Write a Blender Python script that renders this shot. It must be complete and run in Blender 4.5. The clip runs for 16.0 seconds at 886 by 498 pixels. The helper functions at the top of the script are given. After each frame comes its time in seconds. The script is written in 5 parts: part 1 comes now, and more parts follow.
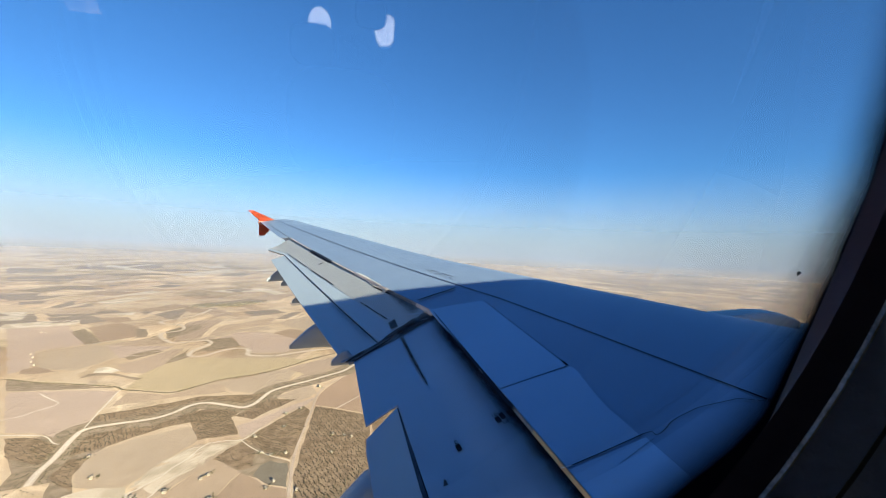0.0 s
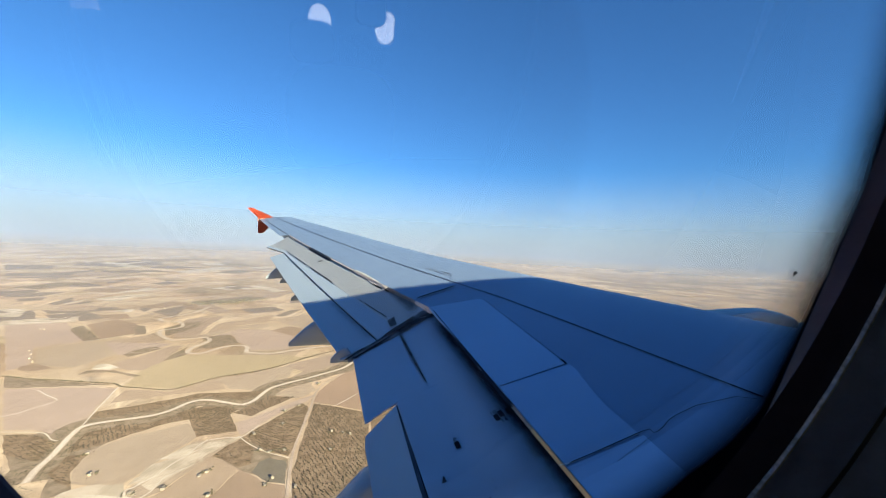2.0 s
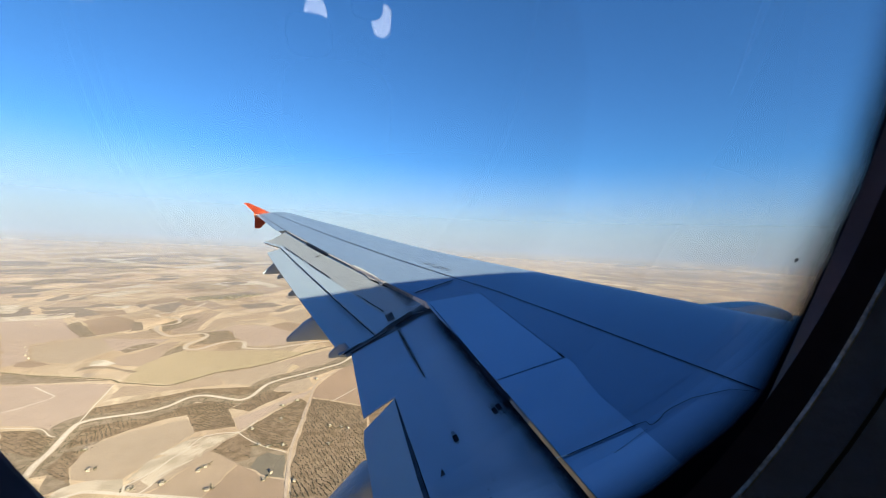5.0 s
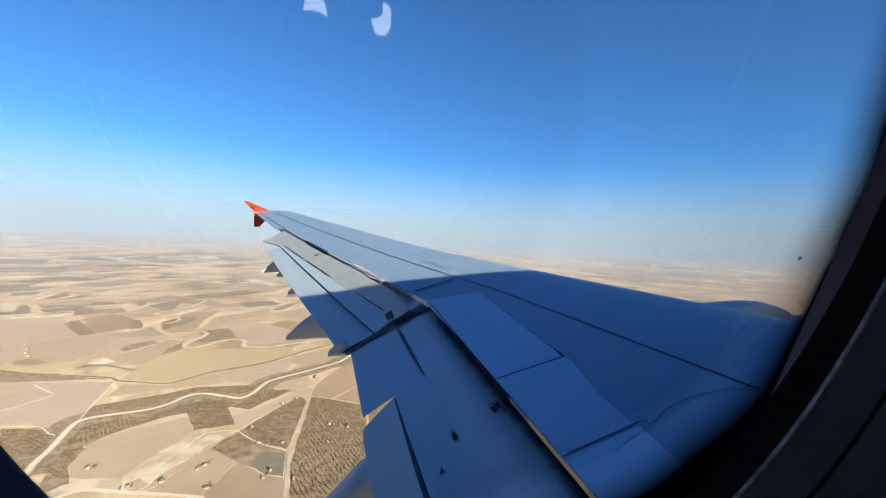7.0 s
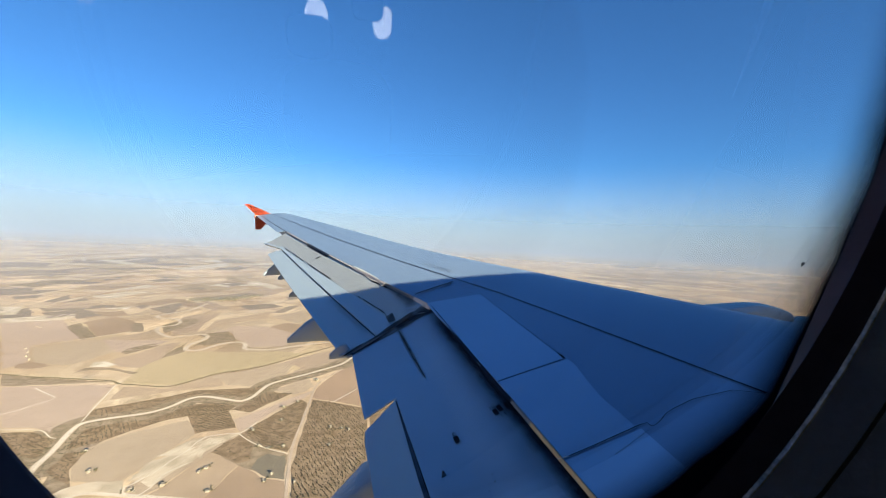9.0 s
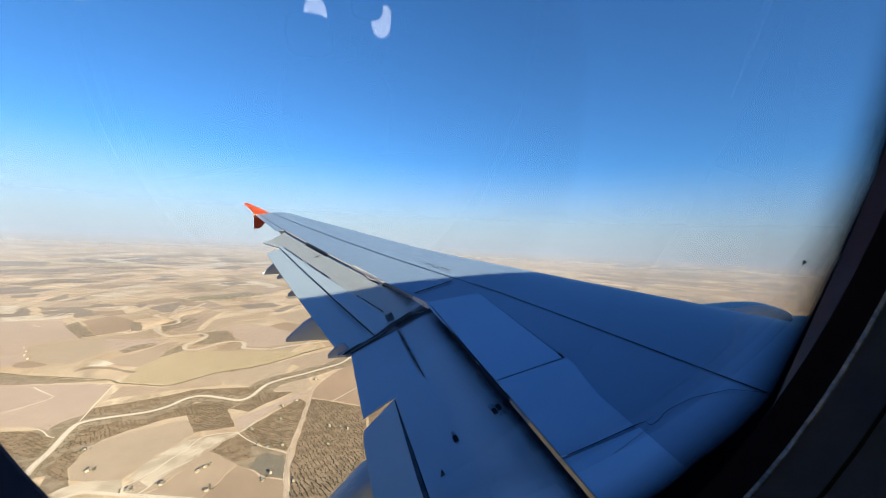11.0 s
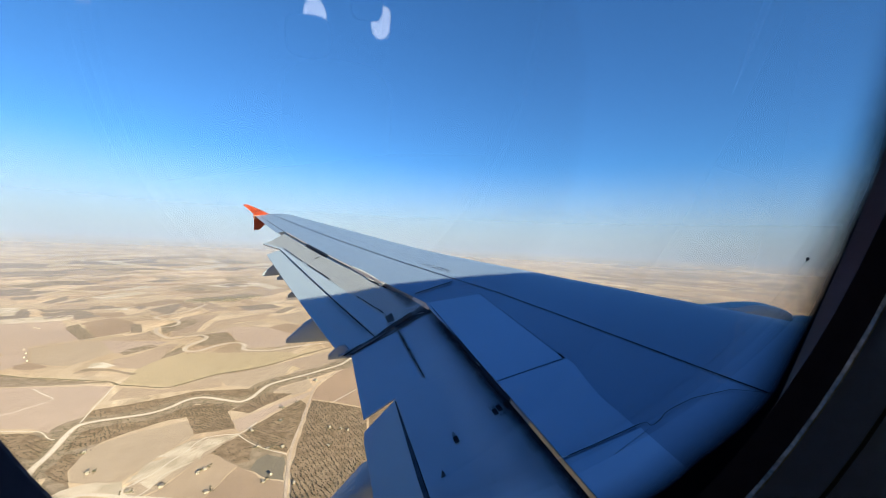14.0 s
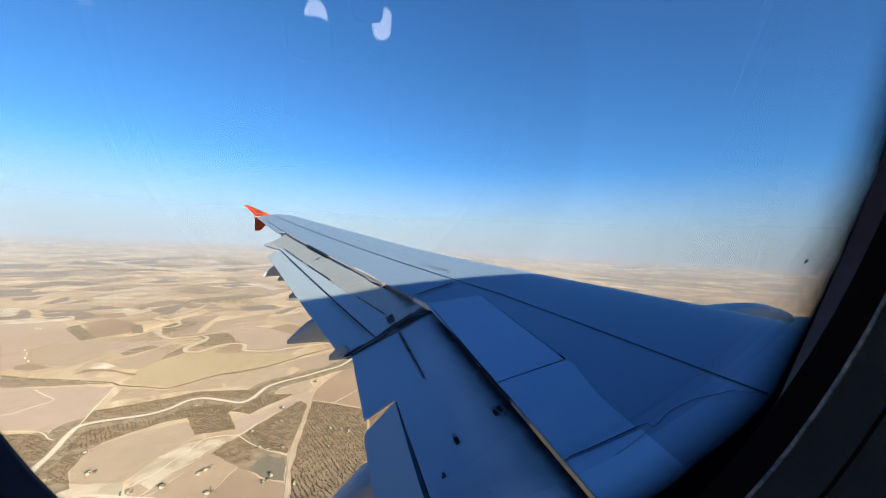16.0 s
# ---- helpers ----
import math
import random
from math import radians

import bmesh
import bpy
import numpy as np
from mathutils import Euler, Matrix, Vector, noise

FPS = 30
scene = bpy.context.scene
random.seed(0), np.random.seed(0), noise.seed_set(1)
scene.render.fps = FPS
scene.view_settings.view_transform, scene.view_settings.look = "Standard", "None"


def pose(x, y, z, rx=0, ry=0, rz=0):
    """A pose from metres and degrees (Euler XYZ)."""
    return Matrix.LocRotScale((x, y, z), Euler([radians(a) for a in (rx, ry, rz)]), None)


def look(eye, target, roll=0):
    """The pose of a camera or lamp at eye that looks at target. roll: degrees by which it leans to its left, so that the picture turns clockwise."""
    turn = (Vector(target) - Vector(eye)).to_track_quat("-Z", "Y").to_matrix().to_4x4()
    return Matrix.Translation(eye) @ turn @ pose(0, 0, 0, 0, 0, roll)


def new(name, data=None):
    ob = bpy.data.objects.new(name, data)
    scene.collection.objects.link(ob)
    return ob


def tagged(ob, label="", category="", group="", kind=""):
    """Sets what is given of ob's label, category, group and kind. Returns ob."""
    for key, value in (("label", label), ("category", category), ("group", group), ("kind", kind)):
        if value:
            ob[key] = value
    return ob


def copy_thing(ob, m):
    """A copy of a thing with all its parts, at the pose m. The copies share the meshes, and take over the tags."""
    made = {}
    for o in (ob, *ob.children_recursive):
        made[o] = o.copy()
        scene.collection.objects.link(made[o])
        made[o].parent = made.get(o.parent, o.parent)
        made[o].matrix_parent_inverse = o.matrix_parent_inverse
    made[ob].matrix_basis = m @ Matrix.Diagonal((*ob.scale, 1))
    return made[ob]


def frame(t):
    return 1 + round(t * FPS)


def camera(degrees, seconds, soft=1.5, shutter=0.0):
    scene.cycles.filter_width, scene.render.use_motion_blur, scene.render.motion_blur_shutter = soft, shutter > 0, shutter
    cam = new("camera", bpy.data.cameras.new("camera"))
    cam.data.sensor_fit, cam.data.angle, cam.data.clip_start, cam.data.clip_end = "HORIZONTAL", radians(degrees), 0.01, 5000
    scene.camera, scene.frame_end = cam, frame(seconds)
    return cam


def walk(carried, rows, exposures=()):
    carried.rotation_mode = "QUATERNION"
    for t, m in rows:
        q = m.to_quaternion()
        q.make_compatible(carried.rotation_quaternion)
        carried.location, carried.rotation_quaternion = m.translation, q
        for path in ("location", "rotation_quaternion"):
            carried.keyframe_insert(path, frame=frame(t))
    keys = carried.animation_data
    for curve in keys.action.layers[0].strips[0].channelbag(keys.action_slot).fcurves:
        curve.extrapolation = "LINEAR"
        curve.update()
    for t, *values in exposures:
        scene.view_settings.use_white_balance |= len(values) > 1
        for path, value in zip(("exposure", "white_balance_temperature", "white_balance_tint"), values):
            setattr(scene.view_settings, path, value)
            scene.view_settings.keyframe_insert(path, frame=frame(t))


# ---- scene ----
# The camera sits at a cabin window, just behind the trailing edge of the wing.
cam = camera(97.1, 16.0, soft=0.6)
cam.data.dof.use_dof, cam.data.dof.focus_distance, cam.data.dof.aperture_fstop = True, 25.0, 28.0
ALT = 480.0  # metres from the plain up to the wing root
# Attitude of the aircraft: nose 4.8 degrees up, wing on this side 2.4 degrees up.
AIR = Matrix(((0.99652, -0.00357, -0.08328), (0.00000, 0.99908, -0.04281), (0.08336, 0.04266, 0.99561))).to_4x4()
AIR.translation = (0, 0, ALT)
SEAT = Vector((-7.480, 1.466, 1.570))  # the lens in the aircraft's own axes: x ahead, y out along the wing, z up
ROWS = [  # seconds, turn in degrees, and millimetres by which the lens drifts in the seat
    (0.0, 90.424, -2.731, -15.056, 8.3, 2.8, 1.8),
    (0.5, 90.332, -2.792, -15.162, 7.5, 2.2, 1.8),
    (1.0, 90.264, -2.806, -15.196, 7.6, 2.1, 1.9),
    (1.5, 90.160, -2.852, -15.139, 5.9, 0.7, 2.2),
    (2.0, 90.132, -2.922, -15.190, 4.6, -0.1, 2.2),
    (2.5, 89.998, -2.895, -15.627, 1.8, -1.6, 1.9),
    (3.0, 89.848, -2.942, -15.507, 2.1, -0.8, 1.4),
    (3.5, 89.865, -2.881, -15.305, 1.7, -0.5, 0.8),
    (4.0, 89.522, -2.874, -15.439, 2.8, -0.0, -0.4),
    (6.5, 89.338, -2.743, -15.609, 0.6, -0.1, -0.1),
    (7.0, 89.226, -2.862, -15.633, 1.0, 0.5, -0.7),
    (7.5, 89.466, -2.728, -15.575, -1.5, -0.4, 0.1),
    (8.0, 89.479, -2.796, -15.608, 0.0, -0.0, -0.0),
    (8.5, 89.586, -2.817, -15.515, -0.3, -0.3, 0.4),
    (9.0, 89.552, -2.708, -15.516, -1.2, -0.4, 0.8),
    (11.5, 89.361, -2.796, -15.730, -0.6, 0.9, 0.2),
    (12.0, 89.253, -2.806, -15.824, -0.5, 0.5, 0.4),
    (12.5, 89.294, -2.666, -15.687, -2.0, 0.2, 0.3),
    (13.0, 89.174, -2.669, -15.767, -2.8, 0.5, -0.9),
    (13.5, 89.730, -2.791, -15.628, -1.7, 1.0, -0.5),
    (14.0, 89.576, -2.596, -15.659, -1.6, 1.1, -0.7),
    (14.5, 89.707, -2.862, -15.611, -1.5, 0.6, -0.5),
    (15.0, 89.740, -2.783, -15.625, -1.2, 0.8, -0.7),
    (15.5, 89.595, -2.698, -15.806, -1.3, 0.9, -1.6),
    (16.0, 89.701, -2.635, -15.560, -2.1, 0.1, -0.4),
]


walk(cam, [(t, Matrix.Translation(AIR @ SEAT + Vector(d) * 0.001) @ pose(0, 0, 0, rx, ry, rz)) for t, rx, ry, rz, *d in ROWS])

# ---- light ----
SUN = AIR.to_3x3() @ Vector((0.5, -math.cos(radians(17.6)), math.sin(radians(17.6)))).normalized()
world = bpy.data.worlds.new("sky")
scene.world = world
world.use_nodes = True
wn, wl = world.node_tree.nodes, world.node_tree.links
sky = wn.new("ShaderNodeTexSky")
sky.sky_type, sky.sun_disc = "NISHITA", False
sky.sun_elevation = math.asin(SUN.z)
sky.sun_rotation = math.atan2(SUN.x, SUN.y)
sky.altitude, sky.air_density, sky.dust_density, sky.ozone_density = 800, 1.0, 0.6, 3.0
tint = wn.new("ShaderNodeMix")
tint.data_type, tint.blend_type = "RGBA", "MULTIPLY"
tint.inputs[0].default_value, tint.inputs[7].default_value = 1.0, (0.45, 0.82, 1.115, 1)
wl.new(sky.outputs[0], tint.inputs[6])
wl.new(tint.outputs[2], wn["Background"].inputs[0])
wn["Background"].inputs[1].default_value = 0.058
sun_data = bpy.data.lights.new("sun", "SUN")
sun_data.energy, sun_data.angle, sun_data.color = 6.6, radians(0.55), (1.0, 0.845, 0.545)
sun = new("sun", sun_data)
sun.matrix_world = Matrix.Translation((0, 0, ALT + 50)) @ SUN.to_track_quat("Z", "Y").to_matrix().to_4x4()
scene.view_settings.exposure = 1.76

# ---- materials ----


def material(name, rough=0.6, metal=0.0, spec=0.5):
    m = bpy.data.materials.new(name)
    m.use_nodes = True
    b = m.node_tree.nodes["Principled BSDF"]
    b.inputs["Roughness"].default_value, b.inputs["Metallic"].default_value = rough, metal
    b.inputs["Specular IOR Level"].default_value = spec
    return m, m.node_tree.nodes, m.node_tree.links, b


def noise_tex(n, l, scale, detail=4, coord=None, rough=0.55):
    t = n.new("ShaderNodeTexNoise")
    t.inputs["Scale"].default_value, t.inputs["Detail"].default_value, t.inputs["Roughness"].default_value = scale, detail, rough
    if coord is not None:
        l.new(coord, t.inputs["Vector"])
    return t


def ramp(n, l, source, stops):
    r = n.new("ShaderNodeValToRGB")
    while len(r.color_ramp.elements) < len(stops):
        r.color_ramp.elements.new(0.5)
    for e, (at, c) in zip(r.color_ramp.elements, stops):
        e.position, e.color = at, (*c, 1) if len(c) == 3 else c
    l.new(source, r.inputs[0])
    return r


def mixed(n, l, fac, a, b, kind="MIX"):
    x = n.new("ShaderNodeMix")
    x.data_type, x.blend_type = "RGBA", kind
    for socket, v in ((x.inputs[0], fac), (x.inputs[6], a), (x.inputs[7], b)):
        if isinstance(v, bpy.types.NodeSocket):
            l.new(v, socket)
        else:
            socket.default_value = v if isinstance(v, float) else (*v, 1)
    return x.outputs[2]


def worn(name, colour, rough=0.5, metal=0.0, grain=6.0, spread=0.12, stain=0.5, bump=0.0, spec=0.5, stretch=(1, 1, 1)):
    """A surface of one colour with fine grain, larger stains and uneven gloss."""
    m, n, l, b = material(name, rough, metal, spec)
    tc = n.new("ShaderNodeTexCoord")
    mp = n.new("ShaderNodeMapping")
    mp.inputs["Scale"].default_value = stretch
    l.new(tc.outputs["Object"], mp.inputs[0])
    fine = noise_tex(n, l, grain * 6, 5, mp.outputs[0])
    wide = noise_tex(n, l, grain * stain, 4, mp.outputs[0], 0.65)
    dark = tuple(c * (1 - spread) for c in colour)
    light = tuple(min(1, c * (1 + spread * 0.6)) for c in colour)
    one = ramp(n, l, wide.outputs[0], [(0.30, dark), (0.70, light)])
    two = mixed(n, l, 0.35, one.outputs[0], ramp(n, l, fine.outputs[0], [(0.3, dark), (0.7, light)]).outputs[0])
    l.new(two, b.inputs["Base Color"])
    rr = n.new("ShaderNodeMapRange")
    rr.inputs[3].default_value, rr.inputs[4].default_value = rough - 0.08, min(1, rough + 0.10)
    l.new(wide.outputs[0], rr.inputs[0])
    l.new(rr.outputs[0], b.inputs["Roughness"])
    if bump:
        bp = n.new("ShaderNodeBump")
        bp.inputs["Strength"].default_value, bp.inputs["Distance"].default_value = bump, 0.01
        l.new(fine.outputs[0], bp.inputs["Height"])
        l.new(bp.outputs[0], b.inputs["Normal"])
    return m


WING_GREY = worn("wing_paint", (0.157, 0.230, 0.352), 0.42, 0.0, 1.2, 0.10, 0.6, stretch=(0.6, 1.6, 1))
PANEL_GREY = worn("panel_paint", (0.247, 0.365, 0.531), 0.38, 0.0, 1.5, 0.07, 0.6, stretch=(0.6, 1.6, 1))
FLAP_GREY = worn("flap_paint", (0.309, 0.339, 0.361), 0.5, 0.0, 1.1, 0.12, 0.9)
INNER_GREY = worn("inner_flap_paint", (0.238, 0.333, 0.449), 0.45, 0.0, 0.9, 0.16, 0.9)
TAB_GREY = worn("tab_paint", (0.285, 0.360, 0.439), 0.40, 0.0, 1.0, 0.08, 0.7)
FAIRING_GREY = worn("fairing_paint", (0.245, 0.292, 0.345), 0.5, 0.0, 2.0, 0.12)
BLACK_LINE = worn("black_paint", (0.010, 0.010, 0.016), 0.6, 0.0, 8, 0.3, spec=0.12)
SEAL_DARK = worn("dark_seal", (0.035, 0.037, 0.045), 0.7, 0.0, 9, 0.4)
GREASE = worn("grease", (0.10, 0.105, 0.115), 0.55, 0.0, 4, 0.4, 1.2)
# tan edge, its colour raised to stand in for sun on the lip
EDGE_TAN = worn("sunlit_tan_edge", (0.66, 0.34, 0.125), 0.5, 0.0, 10, 0.35, 1.0)
SHROUD = worn("shroud_dark", (0.010, 0.016, 0.030), 0.8, 0.0, 9, 0.4, spec=0.1)
GAP_BLUE = worn("gap_grey", (0.085, 0.115, 0.165), 0.7, 0.0, 9, 0.5, spec=0.2)
INNER_TAB = worn("inner_tab_paint", (0.385, 0.414, 0.447), 0.45, 0.0, 1.0, 0.14, 0.7)
EDGE_PALE = worn("worn_edge", (0.46, 0.40, 0.36), 0.5, 0.0, 8, 0.4, 1.0)
CHIP = worn("bare_primer", (0.74, 0.72, 0.68), 0.6, 0.0, 12, 0.2)
PLATE_GREY = worn("stained_plate", (0.17, 0.185, 0.205), 0.5, 0.0, 3, 0.45, 1.2)
METAL = worn("bare_metal", (0.62, 0.63, 0.65), 0.3, 0.9, 6, 0.1)
ORANGE = worn("orange_paint", (0.36, 0.045, 0.012), 0.38, 0.0, 3, 0.08)
FUSELAGE = worn("fuselage_paint", (0.33, 0.34, 0.36), 0.35, 0.0, 0.8, 0.05)
NACELLE = worn("nacelle_paint", (0.30, 0.33, 0.36), 0.35, 0.0, 1.5, 0.08)
RUBBER = worn("window_rubber", (0.056, 0.036, 0.046), 0.8, 0.0, 30, 0.3, spec=0.2)
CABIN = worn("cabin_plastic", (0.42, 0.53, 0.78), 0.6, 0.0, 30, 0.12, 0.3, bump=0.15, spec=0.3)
LINER = worn("cabin_liner", (0.27, 0.29, 0.34), 0.8, 0.0, 5, 0.1, spec=0.2)
EDGE_PINK = worn("chipped_edge", (0.72, 0.50, 0.38), 0.55, 0.0, 10, 0.25, 1.0)
EDGE_BROWN = worn("dull_edge", (0.20, 0.155, 0.135), 0.6, 0.0, 10, 0.35, 1.0)
PALE_ORANGE = worn("faded_orange_paint", (0.50, 0.27, 0.21), 0.45, 0.0, 3, 0.15)
SCUFF = worn("scuffed_edge", (0.95, 0.96, 1.0), 0.8, 0.0, 130, 0.92, 1.4)

# ---- helpers for shapes ----


def part(name, bm, mat, parent=None, label="", smooth=True):
    me = bpy.data.meshes.new(name)
    bmesh.ops.recalc_face_normals(bm, faces=bm.faces)
    bm.to_mesh(me)
    bm.free()
    me.materials.append(mat)
    if smooth:
        me.shade_smooth()
        me.set_sharp_from_angle(angle=radians(35))
    ob = new(name, me)
    if parent:
        ob.parent = parent
    if label:
        ob["label"] = label
    return ob


def thing(name, label, category, group="", kind=""):
    ob = new(name)
    ob.matrix_world = AIR
    return tagged(ob, label, category, group, kind)


def slab(top, nu, nv, thick, down=None):
    """A curved plate: top(u, v) for u, v in 0..1 is its upper face; it is thick metres deep along down."""
    bm = bmesh.new()
    down = Vector(down or (0, 0, -1))
    a = [[bm.verts.new(top(i / nu, j / nv)) for j in range(nv + 1)] for i in range(nu + 1)]
    b = [[bm.verts.new(a[i][j].co + down * thick) for j in range(nv + 1)] for i in range(nu + 1)]
    for i in range(nu):
        for j in range(nv):
            bm.faces.new((a[i][j], a[i + 1][j], a[i + 1][j + 1], a[i][j + 1]))
            bm.faces.new((b[i][j], b[i][j + 1], b[i + 1][j + 1], b[i + 1][j]))
    for i in range(nu):
        for j in (0, nv):
            bm.faces.new((a[i][j], a[i + 1][j], b[i + 1][j], b[i][j]))
    for j in range(nv):
        for i in (0, nu):
            bm.faces.new((a[i][j], a[i][j + 1], b[i][j + 1], b[i][j]))
    return bm


def loft(rings, close=True):
    """A skin over closed rings of points, with ends filled."""
    bm = bmesh.new()
    rows = [[bm.verts.new(p) for p in r] for r in rings]
    n = len(rows[0])
    for a, b in zip(rows, rows[1:]):
        for k in range(n):
            bm.faces.new((a[k], a[(k + 1) % n], b[(k + 1) % n], b[k]))
    if close:
        bm.faces.new(rows[0])
        bm.faces.new(rows[-1])
    return bm


# ---- the wing: its plan and upper face ----
KINK, TIP = 6.4, 17.0


def x_front(y):
    return -0.52 * y


def chord(y):
    return 6.1 - 2.25 * (y - 2) / 4.4 if y < KINK else 3.85 - 2.35 * (y - KINK) / 10.6


def camber(c):
    return 0.06 * math.sin(math.pi * min(max(c, 0), 1) ** 0.6)


def z_top(y, c):
    wash = 0.0389 * (1 - (y - 2) / 15)
    nose = (0.025 + 0.075 * math.exp(-((y - 9.9) / 2.4) ** 2)) * max(0.0, 1 - c / 0.45) ** 1.5  # the leading edge droops
    return 0.0894 * (y - 2) + 0.002486 * (y - 2) ** 2 + (camber(c) - wash * c) * chord(y) - nose


def top(y, c, lift=0.0):
    return Vector((x_front(y) - c * chord(y), y, z_top(y, c) + lift))


def c_rear(y):
    """Where the fixed upper skin ends, as a share of the chord."""
    if y < KINK:
        xk = x_front(KINK) - 0.767 * chord(KINK)
        return (x_front(y) - (-6.134 + (xk + 6.134) * (y - 2) / 4.4)) / chord(y)
    return 0.767 + 0.0403 * (y - KINK) / 10.6


def c_at(x, y):
    return (x_front(y) - x) / chord(y)


def flap_top(y, back, lift=0.0):
    """The upper face of the lowered flaps, back metres behind the fixed skin's rear edge."""
    p = top(y, c_rear(y))
    lie = 0.055 if y < 6.5 else 0.018
    step = lie + (0.12 - lie) * min(1.0, max(0.0, back) / 0.40)
    if y < 6.4:
        step += 0.025 * max(0.0, 1 - max(0.0, back) / 0.17) ** 1.4  # the nose rolls down under the shroud
    slope = 0.3 * back if back > 0 else -0.22 * back  # the nose dips under the fixed skin
    return Vector((p.x - back, y, p.z - step - slope + lift))


def low(y, c):
    """The lower face of the wing."""
    t = 0.115 - 0.02 * (y - 2) / 15
    return z_top(y, c) - t * chord(y) * (4 * max(c, 0) * max(0.0, 1.02 - c)) ** 0.6 - 0.01


wing = thing("aircraft_wing", "light grey airliner wing with lowered flaps and orange tip fence", "aircraft wing")


def wing_ring(y):
    cr = c_rear(y) if y < 13.35 else 0.80
    cs = [cr * (k / 18) ** 1.6 for k in range(19)]
    up = [top(y, c) for c in reversed(cs)]
    cove = cr - (0.34 if y < 13.35 else 0.01) / chord(y)  # the flap bay under the overhanging skin
    dn = [Vector((x_front(y) - c * chord(y), y, low(y, c))) for c in [cove * (k / 18) ** 1.6 for k in range(1, 19)]]
    dn += [top(y, cove, -0.020), top(y, cr, -0.007)]
    nose = Vector((x_front(y) + 0.02 * chord(y), y, z_top(y, 0) - 0.012 * chord(y)))
    return up + [nose] + dn


ys = [1.3 + (KINK - 1.3) * k / 16 for k in range(16)] + [KINK + (13.34 - KINK) * k / 20 for k in range(21)] + [13.36 + (TIP - 13.36) * k / 10 for k in range(11)]
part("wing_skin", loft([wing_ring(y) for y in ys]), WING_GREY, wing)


def plate(name, corners, mat, lift=0.006, thick=0.02, label="", nu=8, nv=8, on=top):
    """A thin panel on the wing between four plan corners (y, x): front outer, front inner, rear inner, rear outer."""
    (ya, xa), (yb, xb), (yc, xc), (yd, xd) = corners

    def f(u, v):
        y0, x0 = ya + (yb - ya) * u, xa + (xb - xa) * u
        y1, x1 = yd + (yc - yd) * u, xd + (xc - xd) * u
        y, x = y0 + (y1 - y0) * v, x0 + (x1 - x0) * v
        return top(y, c_at(x, y), lift)
    return part(name, slab(f, nu, nv, thick), mat, wing, label)


def strip(name, path, width, mat, lift=0.004, label="", on=top, thick=0.003):
    """A narrow band along a plan path of (y, chord share) points, or of (y, back) points on the flaps."""
    pts = []
    for (ya, ca), (yb, cb) in zip(path, path[1:]):
        steps = max(2, int(abs(yb - ya) / 0.25))
        pts += [(ya + (yb - ya) * k / steps, ca + (cb - ca) * k / steps) for k in range(steps)]
    pts.append(path[-1])
    line = [on(y, c, lift) for y, c in pts]
    bm = bmesh.new()
    rows = []
    for k, p in enumerate(line):
        d = (line[min(k + 1, len(line) - 1)] - line[max(k - 1, 0)])
        side = Vector((-d.y, d.x, 0)).normalized() * width * 0.3
        slope = on(pts[k][0], pts[k][1] + 0.01, lift) - p
        run = -0.01 * chord(pts[k][0]) if on is top else -0.01
        rise = slope.z / run
        rows.append([bm.verts.new(p + side + Vector((0, 0, side.x * rise))), bm.verts.new(p - side - Vector((0, 0, side.x * rise)))])
    for a, b in zip(rows, rows[1:]):
        bm.faces.new((a[0], a[1], b[1], b[0]))
    bmesh.ops.solidify(bm, geom=bm.faces[:], thickness=thick)
    return part(name, bm, mat, wing, label, smooth=False)


# spoilers and fixed panels along the rear of the upper face
xr = lambda y: x_front(y) - c_rear(y) * chord(y)
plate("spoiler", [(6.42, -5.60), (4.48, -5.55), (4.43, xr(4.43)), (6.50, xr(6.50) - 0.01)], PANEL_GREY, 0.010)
FRONT = [(4.50, 0.672), (4.447, 0.663), (4.357, 0.665), (4.181, 0.679), (4.022, 0.691), (3.859, 0.701), (3.708, 0.706), (3.531, 0.712), (3.40, 0.712)]


def panel_front(y):
    for (ya, ca), (yb, cb) in zip(FRONT, FRONT[1:]):
        if y >= yb:
            return ca + (cb - ca) * (ya - y) / (ya - yb)
    return FRONT[-1][1]


def curved_panel(u, v):
    y = 4.45 - 0.93 * u - 0.035 * v
    return top(y, panel_front(y) + (c_rear(y) - panel_front(y)) * v, 0.010)


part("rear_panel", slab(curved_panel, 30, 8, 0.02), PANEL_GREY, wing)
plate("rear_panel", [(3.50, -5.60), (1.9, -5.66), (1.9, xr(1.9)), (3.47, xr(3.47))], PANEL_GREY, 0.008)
for y in (8.62, 10.12, 11.62):
    strip("panel_gap", [(y, 0.60), (y - 0.16, c_rear(y - 0.16) - 0.004)], 0.010, GREASE, 0.002, thick=0.001)
strip("panel_gap", [(7.075, 0.568), (6.885, 0.752)], 0.085, BLACK_LINE, 0.020)
strip("panel_gap", [(4.465, c_at(-5.55, 4.465)), (4.415, c_rear(4.415))], 0.012, BLACK_LINE, 0.0125)
strip("panel_gap", [(3.489, 0.812), (3.499, 0.776), (3.520, 0.724), (3.528, 0.706)], 0.013, BLACK_LINE, 0.0125)
strip("panel_gap", [(3.497, 0.826), (3.489, 0.812)], 0.012, CHIP, 0.0125)
for ya, yb in ((6.42, 5.95), (5.86, 5.30), (5.22, 4.86), (4.80, 4.50)):
    strip("hinge_line", [(ya, c_at(-5.545 - 0.02 * (ya - 4.5), ya)), (yb, c_at(-5.545 - 0.02 * (yb - 4.5), yb))], 0.007, SEAL_DARK, 0.0125)
strip("hinge_end", [(4.56, c_at(-5.545, 4.56)), (4.47, c_at(-5.545, 4.47))], 0.035, BLACK_LINE, 0.0125)
